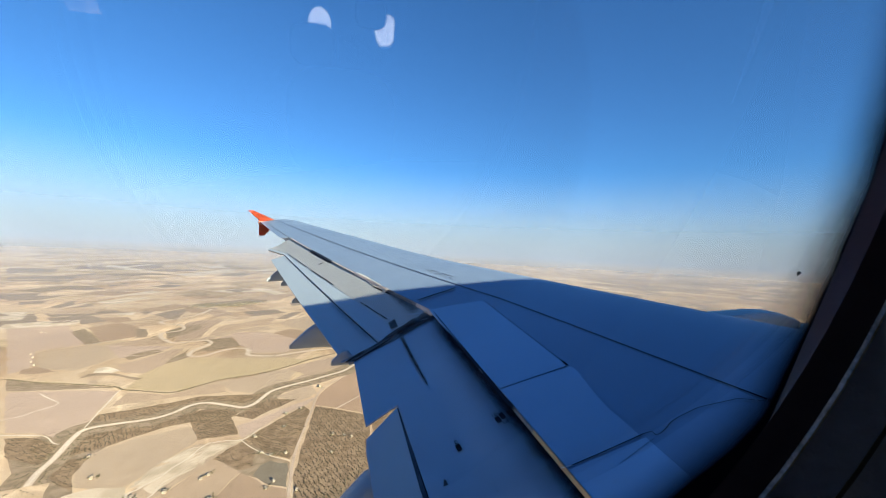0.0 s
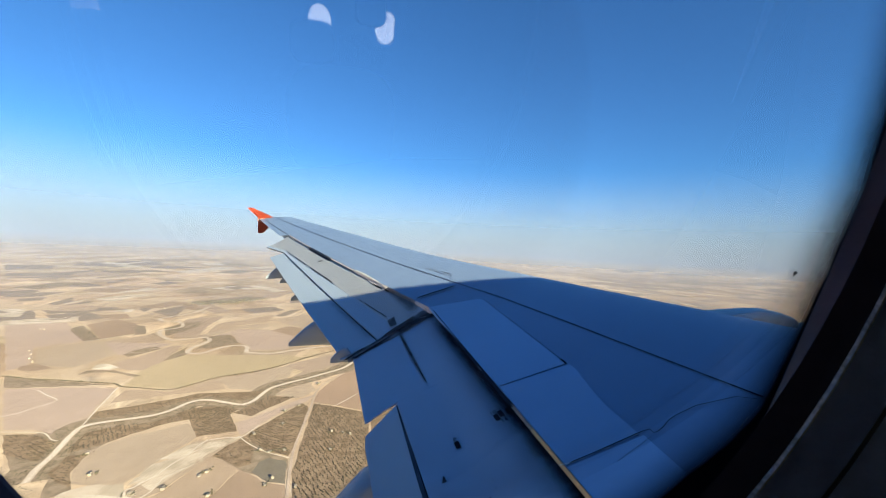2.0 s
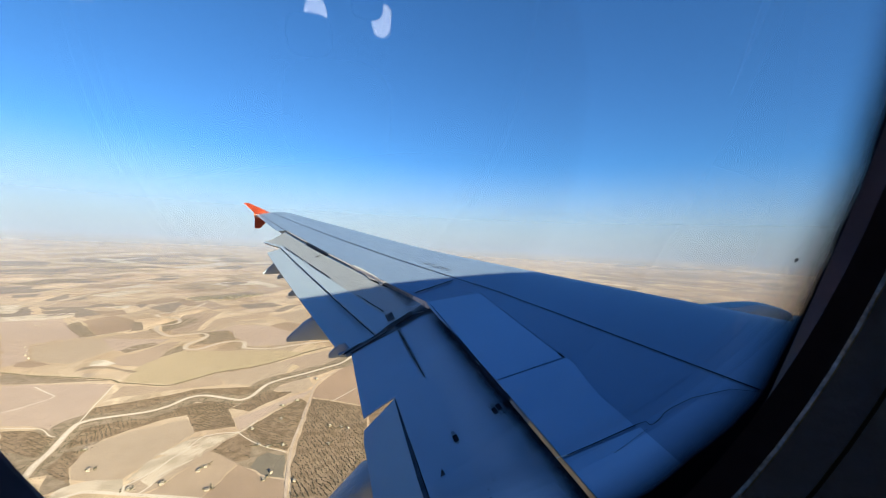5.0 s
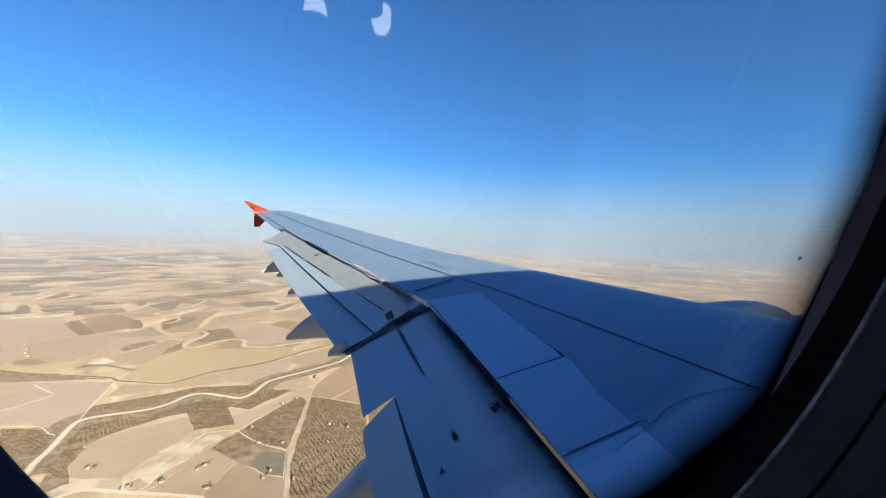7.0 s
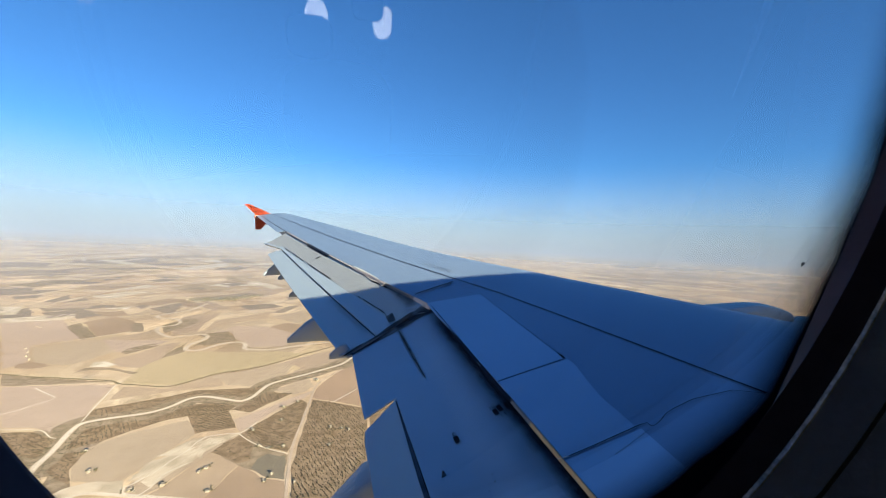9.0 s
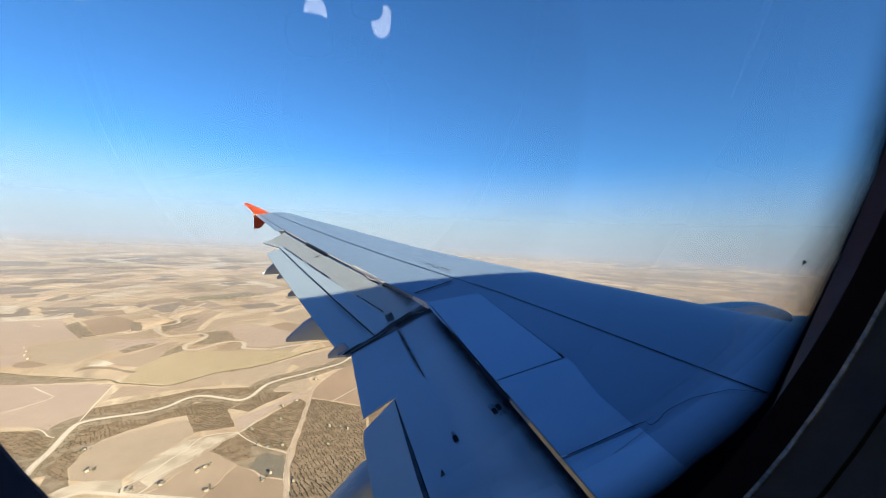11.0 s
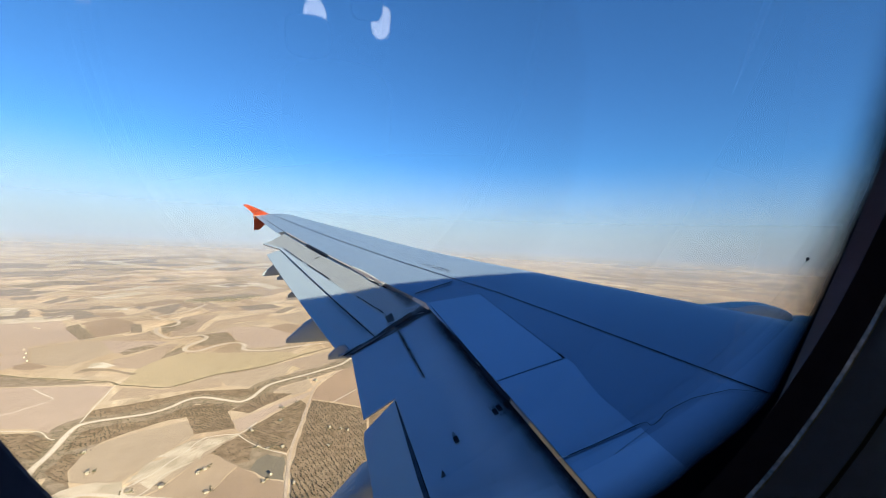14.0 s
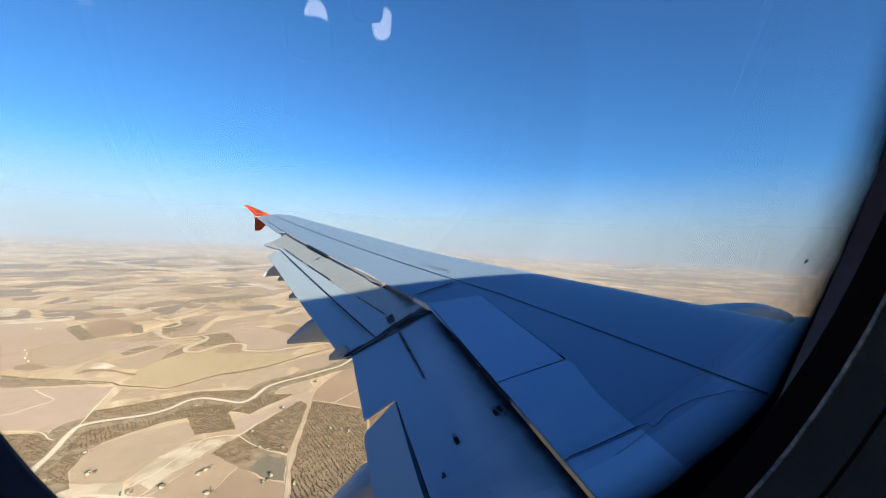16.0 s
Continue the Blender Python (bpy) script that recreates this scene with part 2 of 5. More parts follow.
strip("skin_seam", [(3.528, 0.706), (3.525, 0.695), (3.489, 0.697), (3.486, 0.691), (3.508, 0.677), (3.541, 0.664), (3.562, 0.646), (3.585, 0.608), (3.55, 0.55), (3.3, 0.50)], 0.010, SEAL_DARK, 0.012)
for k in range(14):
    strip("rivet", [(3.47 - 0.006 * k, 0.706 + 0.0045 * k), (3.462 - 0.006 * k, 0.706 + 0.0045 * k)], 0.014, GREASE, 0.0105, thick=0.001)
strip("walkway_line", [(2.6, 0.523), (5.2, 0.522), (6.9, 0.531), (9.0, 0.537), (16.9, 0.535)], 0.026, BLACK_LINE, 0.007, "black walkway line painted along the wing")
# ailerons and the seams near the tip
ail = lambda u, v: top(13.45 + 3.2 * u, 0.805 + 0.085 * v, -0.004)
part("aileron", slab(ail, 12, 6, 0.006), WING_GREY, wing)
strip("aileron_gap", [(13.5, 0.803), (16.6, 0.803)], 0.02, SEAL_DARK, 0.004)
strip("panel_gap", [(13.4, 0.54), (13.4, 0.80)], 0.02, SEAL_DARK, 0.004)
tipcap = lambda u, v: top(16.62 + 0.36 * u, 0.805 + 0.085 * v, -0.003)
part("tip_cap", slab(tipcap, 4, 6, 0.006), WING_GREY, wing)


# ---- flaps ----
def flap_piece(name, ya, yb, front, back, mat, drop=0.0, thick=0.05, label="", nu=24, nv=10, sink=0.0, skew=(0.0, 0.0)):
    def f(u, v):
        y = ya + (yb - ya) * u
        b0, b1 = front(y), back(y)
        b = b0 + (b1 - b0) * v
        return flap_top(y + b * (skew[0] + (skew[1] - skew[0]) * u), b, -sink - drop * v)
    bm = bmesh.new()
    pts = [[f(i / nu, j / nv) for j in range(nv + 1)] for i in range(nu + 1)]
    tv = [[bm.verts.new(p) for p in r] for r in pts]
    bv = [[bm.verts.new(p - Vector((0, 0, thick * (1 - 0.85 * j / nv)))) for j, p in enumerate(r)] for r in pts]
    for i in range(nu):
        for j in range(nv):
            bm.faces.new((tv[i][j], tv[i + 1][j], tv[i + 1][j + 1], tv[i][j + 1]))
            bm.faces.new((bv[i][j], bv[i][j + 1], bv[i + 1][j + 1], bv[i + 1][j]))
        for j in (0, nv):
            bm.faces.new((tv[i][j], tv[i + 1][j], bv[i + 1][j], bv[i][j]))
    for j in range(nv):
        for i in (0, nu):
            bm.faces.new((tv[i][j], tv[i][j + 1], bv[i][j + 1], bv[i][j]))
    return part(name, bm, mat, wing, label)


lerp = lambda y, ya, a, yb, b: a + (b - a) * (y - ya) / (yb - ya)
flap_piece("inner_flap", 1.8, 5.0, lambda y: -0.32, lambda y: 0.755, INNER_GREY, 0, 0.16, nv=16)
flap_piece("inner_flap", 5.002, 6.42, lambda y: -0.32, lambda y: 1.06, INNER_GREY, 0, 0.07, nv=16, skew=(0.0, -0.22))
flap_piece("inner_flap", 4.895, 5.000, lambda y: lerp(y, 4.895, 1.05, 5.0, 0.757), lambda y: 1.06, INNER_GREY, 0, 0.012, nu=3)
flap_piece("flap_tab", 1.8, 5.0, lambda y: 0.71, lambda y: 1.09 if y < 4.72 else lerp(y, 4.72, 1.09, 5.0, 0.74), INNER_TAB, -0.005, 0.05, sink=0.012)
strip("tab_gap", [(2.0, 0.775), (4.0, 0.775), (4.97, 0.752)], 0.050, GAP_BLUE, -0.008, on=flap_top)
strip("tab_edge", [(2.0, 0.757), (4.0, 0.757), (4.985, 0.744)], 0.014, BLACK_LINE, -0.004, on=flap_top)
line = lambda y: lerp(y, 6.6, 0.712, 12.2, 0.43) if y < 12.2 else lerp(y, 12.2, 0.43, 13.3, 0.62)
rear = lambda y: lerp(y, 6.6, 1.20, 12.2, 0.76)
vent = lambda y: lerp(y, 6.6, 0.41, 12.2, 0.345) if y < 12.2 else lerp(y, 12.2, 0.345, 13.3, 0.55)
flap_piece("outer_flap", 6.58, 13.30, lambda y: -0.15, vent, FLAP_GREY, 0, 0.12, nu=40, skew=(-0.22, 0.0))
flap_piece("flap_rear_skin", 6.58, 13.30, lambda y: vent(y) - 0.004, line, TAB_GREY, 0, 0.09, nu=40, sink=0.003, skew=(-0.22, 0.0))
flap_piece("flap_tab", 6.58, 12.2, lambda y: line(y) - 0.06, rear, TAB_GREY, -0.005, 0.05, nu=30, sink=0.030, skew=(-0.22, 0.0))
strip("tab_gap", [(6.44, line(6.52) + 0.004), (12.2, line(12.2) + 0.003)], 0.020, BLACK_LINE, -0.026, on=flap_top)
for a, b in ((6.92, 7.12), (7.15, 7.62), (7.70, 7.78), (8.95, 9.5), (9.52, 10.25), (10.55, 10.8), (10.86, 11.5), (11.6, 12.08)):
    strip("vent_slot", [(a, lerp(a, 6.9, 0.375, 12.1, 0.375)), (b, 0.37)], 0.026 + 0.010 * ((a * 7) % 1), SEAL_DARK, 0.004, on=flap_top)
strip("slot_edge", [(5.12, 0.445), (5.72, 0.465), (6.13, 0.465), (6.33, 0.445)], 0.060, TAB_GREY, 0.002, on=flap_top, thick=0.002)
for k, (ya, yb, w, mat) in enumerate(((6.30, 6.20, 0.050, PLATE_GREY), (6.19, 6.08, 0.058, GREASE), (6.07, 5.97, 0.050, SEAL_DARK), (5.96, 5.86, 0.054, GREASE), (5.85, 5.70, 0.050, SEAL_DARK), (5.69, 5.60, 0.046, PLATE_GREY), (5.59, 5.46, 0.044, SEAL_DARK), (5.45, 5.38, 0.034, GREASE), (5.36, 5.22, 0.026, SEAL_DARK), (5.20, 5.10, 0.014, SEAL_DARK))):
    strip("vent_slot", [(ya, lerp(ya, 5.1, 0.444, 6.3, 0.462)), (yb, lerp(yb, 5.1, 0.444, 6.3, 0.462))], w, mat, 0.006, on=flap_top)
for y in (6.25, 6.13, 5.80, 5.53):
    strip("slot_edge", [(y + 0.04, 0.448), (y - 0.02, 0.452)], 0.014, TAB_GREY, 0.010, on=flap_top, thick=0.002)
flap_piece("flap_end_plate", 6.422, 6.578, lambda y: -0.04, lambda y: 1.12, PLATE_GREY, 0.0, 0.14, "dark grease-stained end plate between the flaps", nu=3, skew=(-0.22, -0.22))
strip("end_seal", [(6.43, 0.0), (6.19, 1.08)], 0.028, SEAL_DARK, 0.010, on=flap_top, thick=0.010)
strip("end_seal", [(6.34, 0.92), (6.22, 1.15)], 0.090, BLACK_LINE, 0.008, on=flap_top, thick=0.006)


# ---- painted shade, soot and grease: thin films with ragged edges ----
shade_grime, sn, sl, sb = material("shade_grime", 0.7, 0, 0.2)
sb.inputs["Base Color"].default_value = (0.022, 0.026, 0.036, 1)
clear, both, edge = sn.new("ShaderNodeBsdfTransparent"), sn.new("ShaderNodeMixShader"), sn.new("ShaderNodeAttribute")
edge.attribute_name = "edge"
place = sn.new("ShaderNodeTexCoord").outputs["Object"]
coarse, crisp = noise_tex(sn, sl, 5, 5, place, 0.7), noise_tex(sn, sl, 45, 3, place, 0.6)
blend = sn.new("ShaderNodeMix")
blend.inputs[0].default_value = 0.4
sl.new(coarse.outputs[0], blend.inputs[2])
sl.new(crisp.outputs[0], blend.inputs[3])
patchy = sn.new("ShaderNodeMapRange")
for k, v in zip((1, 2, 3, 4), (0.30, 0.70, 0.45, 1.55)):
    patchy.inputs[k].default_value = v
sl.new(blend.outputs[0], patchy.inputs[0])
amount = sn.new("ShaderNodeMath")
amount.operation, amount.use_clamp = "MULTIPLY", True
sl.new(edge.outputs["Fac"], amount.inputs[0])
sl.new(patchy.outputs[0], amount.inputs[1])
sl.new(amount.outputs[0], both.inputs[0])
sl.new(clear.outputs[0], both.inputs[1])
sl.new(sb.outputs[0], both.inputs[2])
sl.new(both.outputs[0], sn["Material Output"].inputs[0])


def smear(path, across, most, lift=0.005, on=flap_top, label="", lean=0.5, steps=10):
    """A dark film, for painted shade and for grease, along (y, back, half width) points, fading to both sides of the
    line; across is "y" or "back".
    """
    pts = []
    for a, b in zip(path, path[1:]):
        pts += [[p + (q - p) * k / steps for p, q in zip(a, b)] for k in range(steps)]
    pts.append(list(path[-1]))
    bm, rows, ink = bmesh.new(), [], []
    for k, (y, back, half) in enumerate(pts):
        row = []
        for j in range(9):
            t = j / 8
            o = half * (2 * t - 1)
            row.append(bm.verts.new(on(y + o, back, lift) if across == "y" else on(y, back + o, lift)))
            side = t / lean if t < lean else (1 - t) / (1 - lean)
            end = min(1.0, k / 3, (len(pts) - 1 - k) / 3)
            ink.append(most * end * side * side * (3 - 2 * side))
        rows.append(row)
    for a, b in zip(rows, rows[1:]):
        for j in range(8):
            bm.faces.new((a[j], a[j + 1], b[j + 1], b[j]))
    ob = part("shade_grime_film", bm, shade_grime, wing, label)
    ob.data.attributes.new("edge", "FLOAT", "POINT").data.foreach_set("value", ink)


# shade under the overhanging skin, painted together with soot on the flap's nose
smear([(1.9, 0.02, 0.26), (3.6, 0.02, 0.26), (5.2, 0.03, 0.24), (6.38, 0.04, 0.20)], "back", 0.36, 0.004, label="dark painted shade and dirt along the nose of the flap", lean=0.35)
# deeper shade at the mouth of the flap bay, painted as a film
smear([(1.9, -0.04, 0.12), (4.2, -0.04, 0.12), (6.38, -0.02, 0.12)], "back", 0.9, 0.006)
# grease round the flap end plate
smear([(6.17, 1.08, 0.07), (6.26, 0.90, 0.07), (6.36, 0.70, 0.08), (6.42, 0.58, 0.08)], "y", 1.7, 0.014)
strip("hinge_bracket", [(6.20, 1.06), (6.33, 0.74), (6.42, 0.56)], 0.11, GREASE, 0.016, on=flap_top, thick=0.006)
strip("hinge_bracket", [(6.43, 0.60), (6.50, 0.44), (6.52, 0.20)], 0.20, SEAL_DARK, 0.020, on=flap_top, thick=0.006)
strip("hinge_bracket", [(6.60, 0.43), (6.80, 0.37)], 0.16, GREASE, 0.014, on=flap_top, thick=0.006)
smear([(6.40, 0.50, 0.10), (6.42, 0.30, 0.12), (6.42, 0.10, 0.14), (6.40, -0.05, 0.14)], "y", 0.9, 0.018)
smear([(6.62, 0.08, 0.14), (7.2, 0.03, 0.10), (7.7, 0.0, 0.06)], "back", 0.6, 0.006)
# shade on the tab's nose behind the gap, painted as a film
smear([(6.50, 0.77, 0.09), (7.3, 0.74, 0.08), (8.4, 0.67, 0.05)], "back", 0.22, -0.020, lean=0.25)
strip("hinge_bracket", [(6.70, 0.21), (6.57, 0.11)], 0.035, TAB_GREY, 0.024, on=flap_top, thick=0.006)
strip("hinge_bracket", [(6.45, 0.17), (6.40, 0.10)], 0.035, PLATE_GREY, 0.024, on=flap_top, thick=0.006)


def lip(name, ya, yb, mat, high=0.05, out=0.008, lean=-0.02):
    """The rear face of the fixed skin's edge."""
    f = lambda u, v: top(ya + (yb - ya) * u, c_rear(ya + (yb - ya) * u)) + Vector((-0.006 - out + lean * v, 0, 0.010 - high * v))
    part(name, slab(f, 32, 1, 0.006, (1, 0, 0)), mat, wing)


lip("rear_shroud", 6.9, 13.3, SEAL_DARK, 0.028, 0.0)
lip("rear_lip", 2.0, 3.86, EDGE_TAN, 0.022, 0.006, -0.012)
lip("rear_lip", 3.87, 4.16, EDGE_BROWN, 0.022, 0.006, -0.010)
lip("rear_lip", 4.17, 6.36, SHROUD, 0.012)
lip("rear_lip", 6.40, 6.80, EDGE_PINK, 0.060, 0.004, -0.03)
lip("rear_lip", 6.82, 7.60, EDGE_BROWN, 0.045, 0.004, -0.02)
lip("rear_lip", 7.62, 8.85, EDGE_PALE, 0.030)
lip("rear_lip", 8.87, 10.0, EDGE_PALE, 0.012)
lip("rear_lip", 10.02, 11.4, SEAL_DARK, 0.05)
lip("rear_lip", 11.42, 13.2, EDGE_PALE, 0.010)
strip("hinge_clip", [(4.80, c_rear(4.80) + 0.004), (4.72, c_rear(4.72) + 0.004)], 0.05, EDGE_BROWN, 0.008)
strip("hinge_clip", [(4.24, c_rear(4.24) + 0.003), (4.13, c_rear(4.13) + 0.003)], 0.05, BLACK_LINE, 0.008)
strip("worn_patch", [(8.86, c_rear(8.86) - 0.004), (8.55, c_rear(8.5) - 0.008), (8.2, c_rear(8.2) - 0.003), (7.90, c_rear(7.9) + 0.001)], 0.075, CHIP, 0.006)
strip("worn_patch", [(7.72, c_rear(7.72) + 0.002), (7.58, c_rear(7.58) + 0.004)], 0.09, CHIP, 0.006)


strip("flap_recess", [(10.0, 0.03), (11.4, 0.03)], 0.10, BLACK_LINE, 0.004, on=flap_top)
strip("flap_recess", [(10.25, 0.10), (10.32, 0.16)], 0.25, BLACK_LINE, 0.004, on=flap_top)
strip("worn_patch", [(7.62, 0.05), (7.78, 0.02), (8.02, 0.035), (8.3, 0.01)], 0.07, CHIP, 0.012, on=flap_top)
strip("worn_patch", [(8.5, 0.0), (8.72, 0.012)], 0.04, CHIP, 0.012, on=flap_top)
strip("worn_patch", [(7.5, 0.04), (8.0, 0.05)], 0.05, BLACK_LINE, 0.005, on=flap_top)

# ---- flap track fairings under the wing ----
def fairing(y, tail, length, width, depth, over=0.05):
    """A canoe-shaped fairing: a thin upright tail end at tail (x, z), deepening forwards under the wing."""
    def ring(d):
        x = tail[0] + d
        fore = max(0.0, (d / length - 0.6) / 0.4)
        w = (0.05 + width * min(1, d / 1.1) ** 0.8) * math.sqrt(max(0.02, 1 - fore ** 2))
        bot = tail[1] - 0.03 - depth * max(0.0, d - 0.5) / 1.2 * max(0.05, 1 - fore ** 2)
        roof = tail[1] + 0.03 + 0.85 * d
        cs = c_at(x, y)
        behind = (cs - c_rear(y)) * chord(y)
        if behind < 0:
            roof = min(roof, z_top(y, cs) - 0.12)
        else:
            te = 1.08 if y < 6.45 else rear(y)
            roof = min(roof, flap_top(y, min(behind, te)).z - 0.05 if behind < te else flap_top(y, te).z + over)
        bot = min(bot, roof - 0.03)
        mid, half = (roof + bot) / 2, (roof - bot) / 2
        out = []
        for q in range(16):
            a = 2 * math.pi * q / 16
            c, s = math.cos(a), math.sin(a)
            out.append(Vector((x, y + w / 2 * math.copysign(abs(c) ** 0.45, c), mid + half * math.copysign(abs(s) ** 0.5, s))))
        return out
    part("flap_track_fairing", loft([ring(0.10 * (length / 0.1 / 24) * k) for k in range(25)]), FAIRING_GREY, wing)


fairing(7.75, (-8.235, -0.20), 3.2, 0.42, 0.20)
fairing(6.4, (-7.60, -0.07), 1.6, 0.16, 0.10, 0.06)
fairing(11.5, (-9.13, 0.40), 2.4, 0.30, 0.22)
fairing(10.6, (-8.70, 0.40), 1.3, 0.12, 0.16, 0.0)
fairing(9.5, (-8.37, 0.19), 1.3, 0.13, 0.18, 0.0)
fairing(4.36, (-7.97, -0.86), 3.8, 0.46, 0.30, 0.26)


# ---- tip fence ----
def fin(name, outline, mat, inboard=0.0):
    """A thin fin in the plane of the tip chord, from (x, z) corners measured from the tip's front edge."""
    o = top(TIP, 0.0)
    bm = bmesh.new()
    a = [bm.verts.new(o + Vector((x, 0.03 - inboard + 0.10 * abs(z), z))) for x, z in outline]
    f = bm.faces.new(a)
    bmesh.ops.solidify(bm, geom=[f], thickness=0.05)
    bmesh.ops.bevel(bm, geom=[e for e in bm.edges], offset=0.012, segments=2, affect="EDGES")
    return part(name, bm, mat, fence)


fence = part("tip_fence", loft([[top(TIP, 0.0) + Vector((x, 0.03 + 0.035 * math.cos(a), 0.035 * math.sin(a))) for a in [2 * math.pi * q / 10 for q in range(10)]] for x in (-0.62, -0.8, -1.2, -1.40)]), ORANGE, wing, "bright orange wingtip fence")
fin("upper_fin", [(-0.68, 0.0), (-1.02, 0.19), (-1.56, 0.46), (-1.73, 0.465), (-1.40, 0.12), (-1.37, 0.0)], ORANGE)
fin("lower_fin", [(-0.85, -0.02), (-1.03, -0.27), (-1.23, -0.47), (-1.41, -0.46), (-1.38, -0.02)], ORANGE)
fin("root_fillet", [(-0.72, 0.01), (-1.05, 0.07), (-1.38, 0.05), (-1.36, -0.07), (-1.12, -0.09), (-0.9, -0.04)], PALE_ORANGE, 0.05)

# ---- markings: small unreadable stencils ----
for k in range(9):
    y = 8.25 - 0.075 * k
    for q, dc in ((0, 0.055), (1, 0.075)):
        if (k * 7 + q * 3) % 5 != 4:
            strip("stencil_bar", [(y, 0.515 - dc + 0.022), (y - 0.055, 0.515 - dc + 0.022)], 0.030, GREASE, 0.005)
for y, back in ((4.205, 0.118), (4.225, 0.076), (4.215, 0.014), (4.17, 0.452)):
    strip("stencil_mark", [(y - 0.038, back), (y + 0.038, back)], 0.060, BLACK_LINE, 0.009, on=flap_top, thick=0.001)


def stencil(text, y, back, size=0.055):
    """Stencilled figures on the flap."""
    cu = bpy.data.curves.new("stencil_figure", "FONT")
    cu.body, cu.size, cu.align_x, cu.align_y = text, size, "CENTER", "CENTER"
    tmp = bpy.data.objects.new("stencil_figure", cu)
    me = bpy.data.meshes.new_from_object(tmp)
    bpy.data.objects.remove(tmp)
    me.materials.append(BLACK_LINE)
    ob = new("stencil_figure", me)
    ob.parent = wing
    p = flap_top(y, back, 0.010)
    ax = (flap_top(y, back - 0.05) - flap_top(y, back + 0.05)).normalized()
    ay = (flap_top(y + 0.05, back) - flap_top(y - 0.05, back)).normalized()
    az = ax.cross(ay)
    ob.matrix_basis = Matrix(((ax.x, ay.x, az.x, p.x), (ax.y, ay.y, az.y, p.y), (ax.z, ay.z, az.z, p.z), (0, 0, 0, 1)))


stencil("10", 4.268, 0.124)
stencil("14", 4.140, 0.084)
stencil("0", 4.232, 0.452)
bm = bmesh.new()
p0 = [flap_top(3.965, 0.63, 0.002), flap_top(3.915, 0.65, 0.002), flap_top(3.915, 0.615, 0.002)]
tri = [bm.verts.new(p) for p in p0] + [bm.verts.new(p0[0].lerp(p0[1], 0.5).lerp(p0[2], 0.3) + Vector((0, 0, 0.035)))]
for f in ((0, 1, 2), (0, 1, 3), (1, 2, 3), (0, 2, 3)):
    bm.faces.new([tri[k] for k in f])
part("drain_scoop", bm, SEAL_DARK, wing, smooth=False)
for k in range(16):
    y, back = 3.0 + 1.05 * ((k * 0.618) % 1), 0.10 + 0.55 * ((k * 0.377 + 0.2) % 1)
    strip("rivet", [(y, back), (y + 0.010, back)], 0.016, GREASE, 0.002, on=flap_top, thick=0.001)

# ---- engine ----
engine = thing("jet_engine", "grey engine nacelle and pylon under the wing", "jet engine")


def lathe(name, profile, centre, mat, parent, seg=40):
    rings = [[Vector((x, centre[0] + r * math.cos(a), centre[1] + r * math.sin(a))) for a in [2 * math.pi * q / seg for q in range(seg)]] for x, r in profile]
    return part(name, loft(rings, False), mat, parent)


lathe("nacelle", [(-4.4, 0.55), (-3.9, 0.72), (-3.0, 0.98), (-2.2, 1.10), (-1.2, 1.16), (-0.2, 1.14), (0.35, 1.05), (0.55, 0.95), (0.5, 0.86), (0.2, 0.84), (-0.4, 0.86)], (5.75, -1.22), NACELLE, engine)
lathe("fan_face", [(-0.4, 0.86), (-0.42, 0.3), (-0.1, 0.02)], (5.75, -1.22), SEAL_DARK, engine)
lathe("exhaust_cone", [(-4.4, 0.55), (-4.3, 0.40), (-5.1, 0.03)], (5.75, -1.22), METAL, engine)
pyl = []
for k in range(15):
    s = k / 14
    x = -3.9 + 3.1 * s
    zt = 0.30 - 0.02 * s if s < 0.72 else 0.285 - 1.5 * (s - 0.72) ** 1.5
    w = 0.26 * (1 - 0.75 * s ** 3)
    pyl.append([Vector((x, 5.75 + w * cx, zz)) for cx, zz in ((-1, -0.5), (-1, zt - 0.10), (-0.75, zt - 0.03), (0, zt), (0.75, zt - 0.03), (1, zt - 0.10), (1, -0.5))])
part("pylon", loft(pyl), NACELLE, engine)

# ---- fuselage shell, window and cabin ----
BODY_Y, BODY_Z, BODY_R = -0.25, 1.0, 1.975
fuselage = thing("fuselage", "white painted airliner fuselage tube with one cabin window", "fuselage")
hole_x, hole_a = (SEAT.x - 0.24, SEAT.x + 0.50), (0.09, 0.52)


far_x = [-9.9, -9.37, -7.68, -7.13]  # cabin windows on the far side
far_a = [2 * math.pi * k / 48 for k in (20, 21)]


def shell():
    xs = sorted([-24, -20, -16, -13, -10, hole_x[0], hole_x[1], -4.5, -2, 2, 6, 9, 11, 12.5, 13.4, 13.8] + far_x + [x + 0.26 for x in far_x])
    rad = lambda x: BODY_R if -14 < x < 7 else (BODY_R * max(0.03, 1 - ((x - 7) / 6.9) ** 2.2) ** 0.6 if x >= 7 else BODY_R * (1 - 0.055 * (-14 - x)))
    angles = sorted([2 * math.pi * k / 48 for k in range(48)] + list(hole_a))
    bm = bmesh.new()
    g = [[bm.verts.new((x, BODY_Y + rad(x) * math.cos(a), BODY_Z + rad(x) * math.sin(a))) for a in angles] for x in xs]
    n = len(angles)
    for i in range(len(xs) - 1):
        for k in range(n):
            if angles[k] in far_a and round(xs[i], 3) in far_x:
                continue
            inside = hole_x[0] <= xs[i] and xs[i + 1] <= hole_x[1] and hole_a[0] <= angles[k] < hole_a[1]
            if not inside:
                bm.faces.new((g[i][k], g[i][(k + 1) % n], g[i + 1][(k + 1) % n], g[i + 1][k]))
    bm.faces.new(g[0])
    bm.faces.new(g[-1])
    return bm


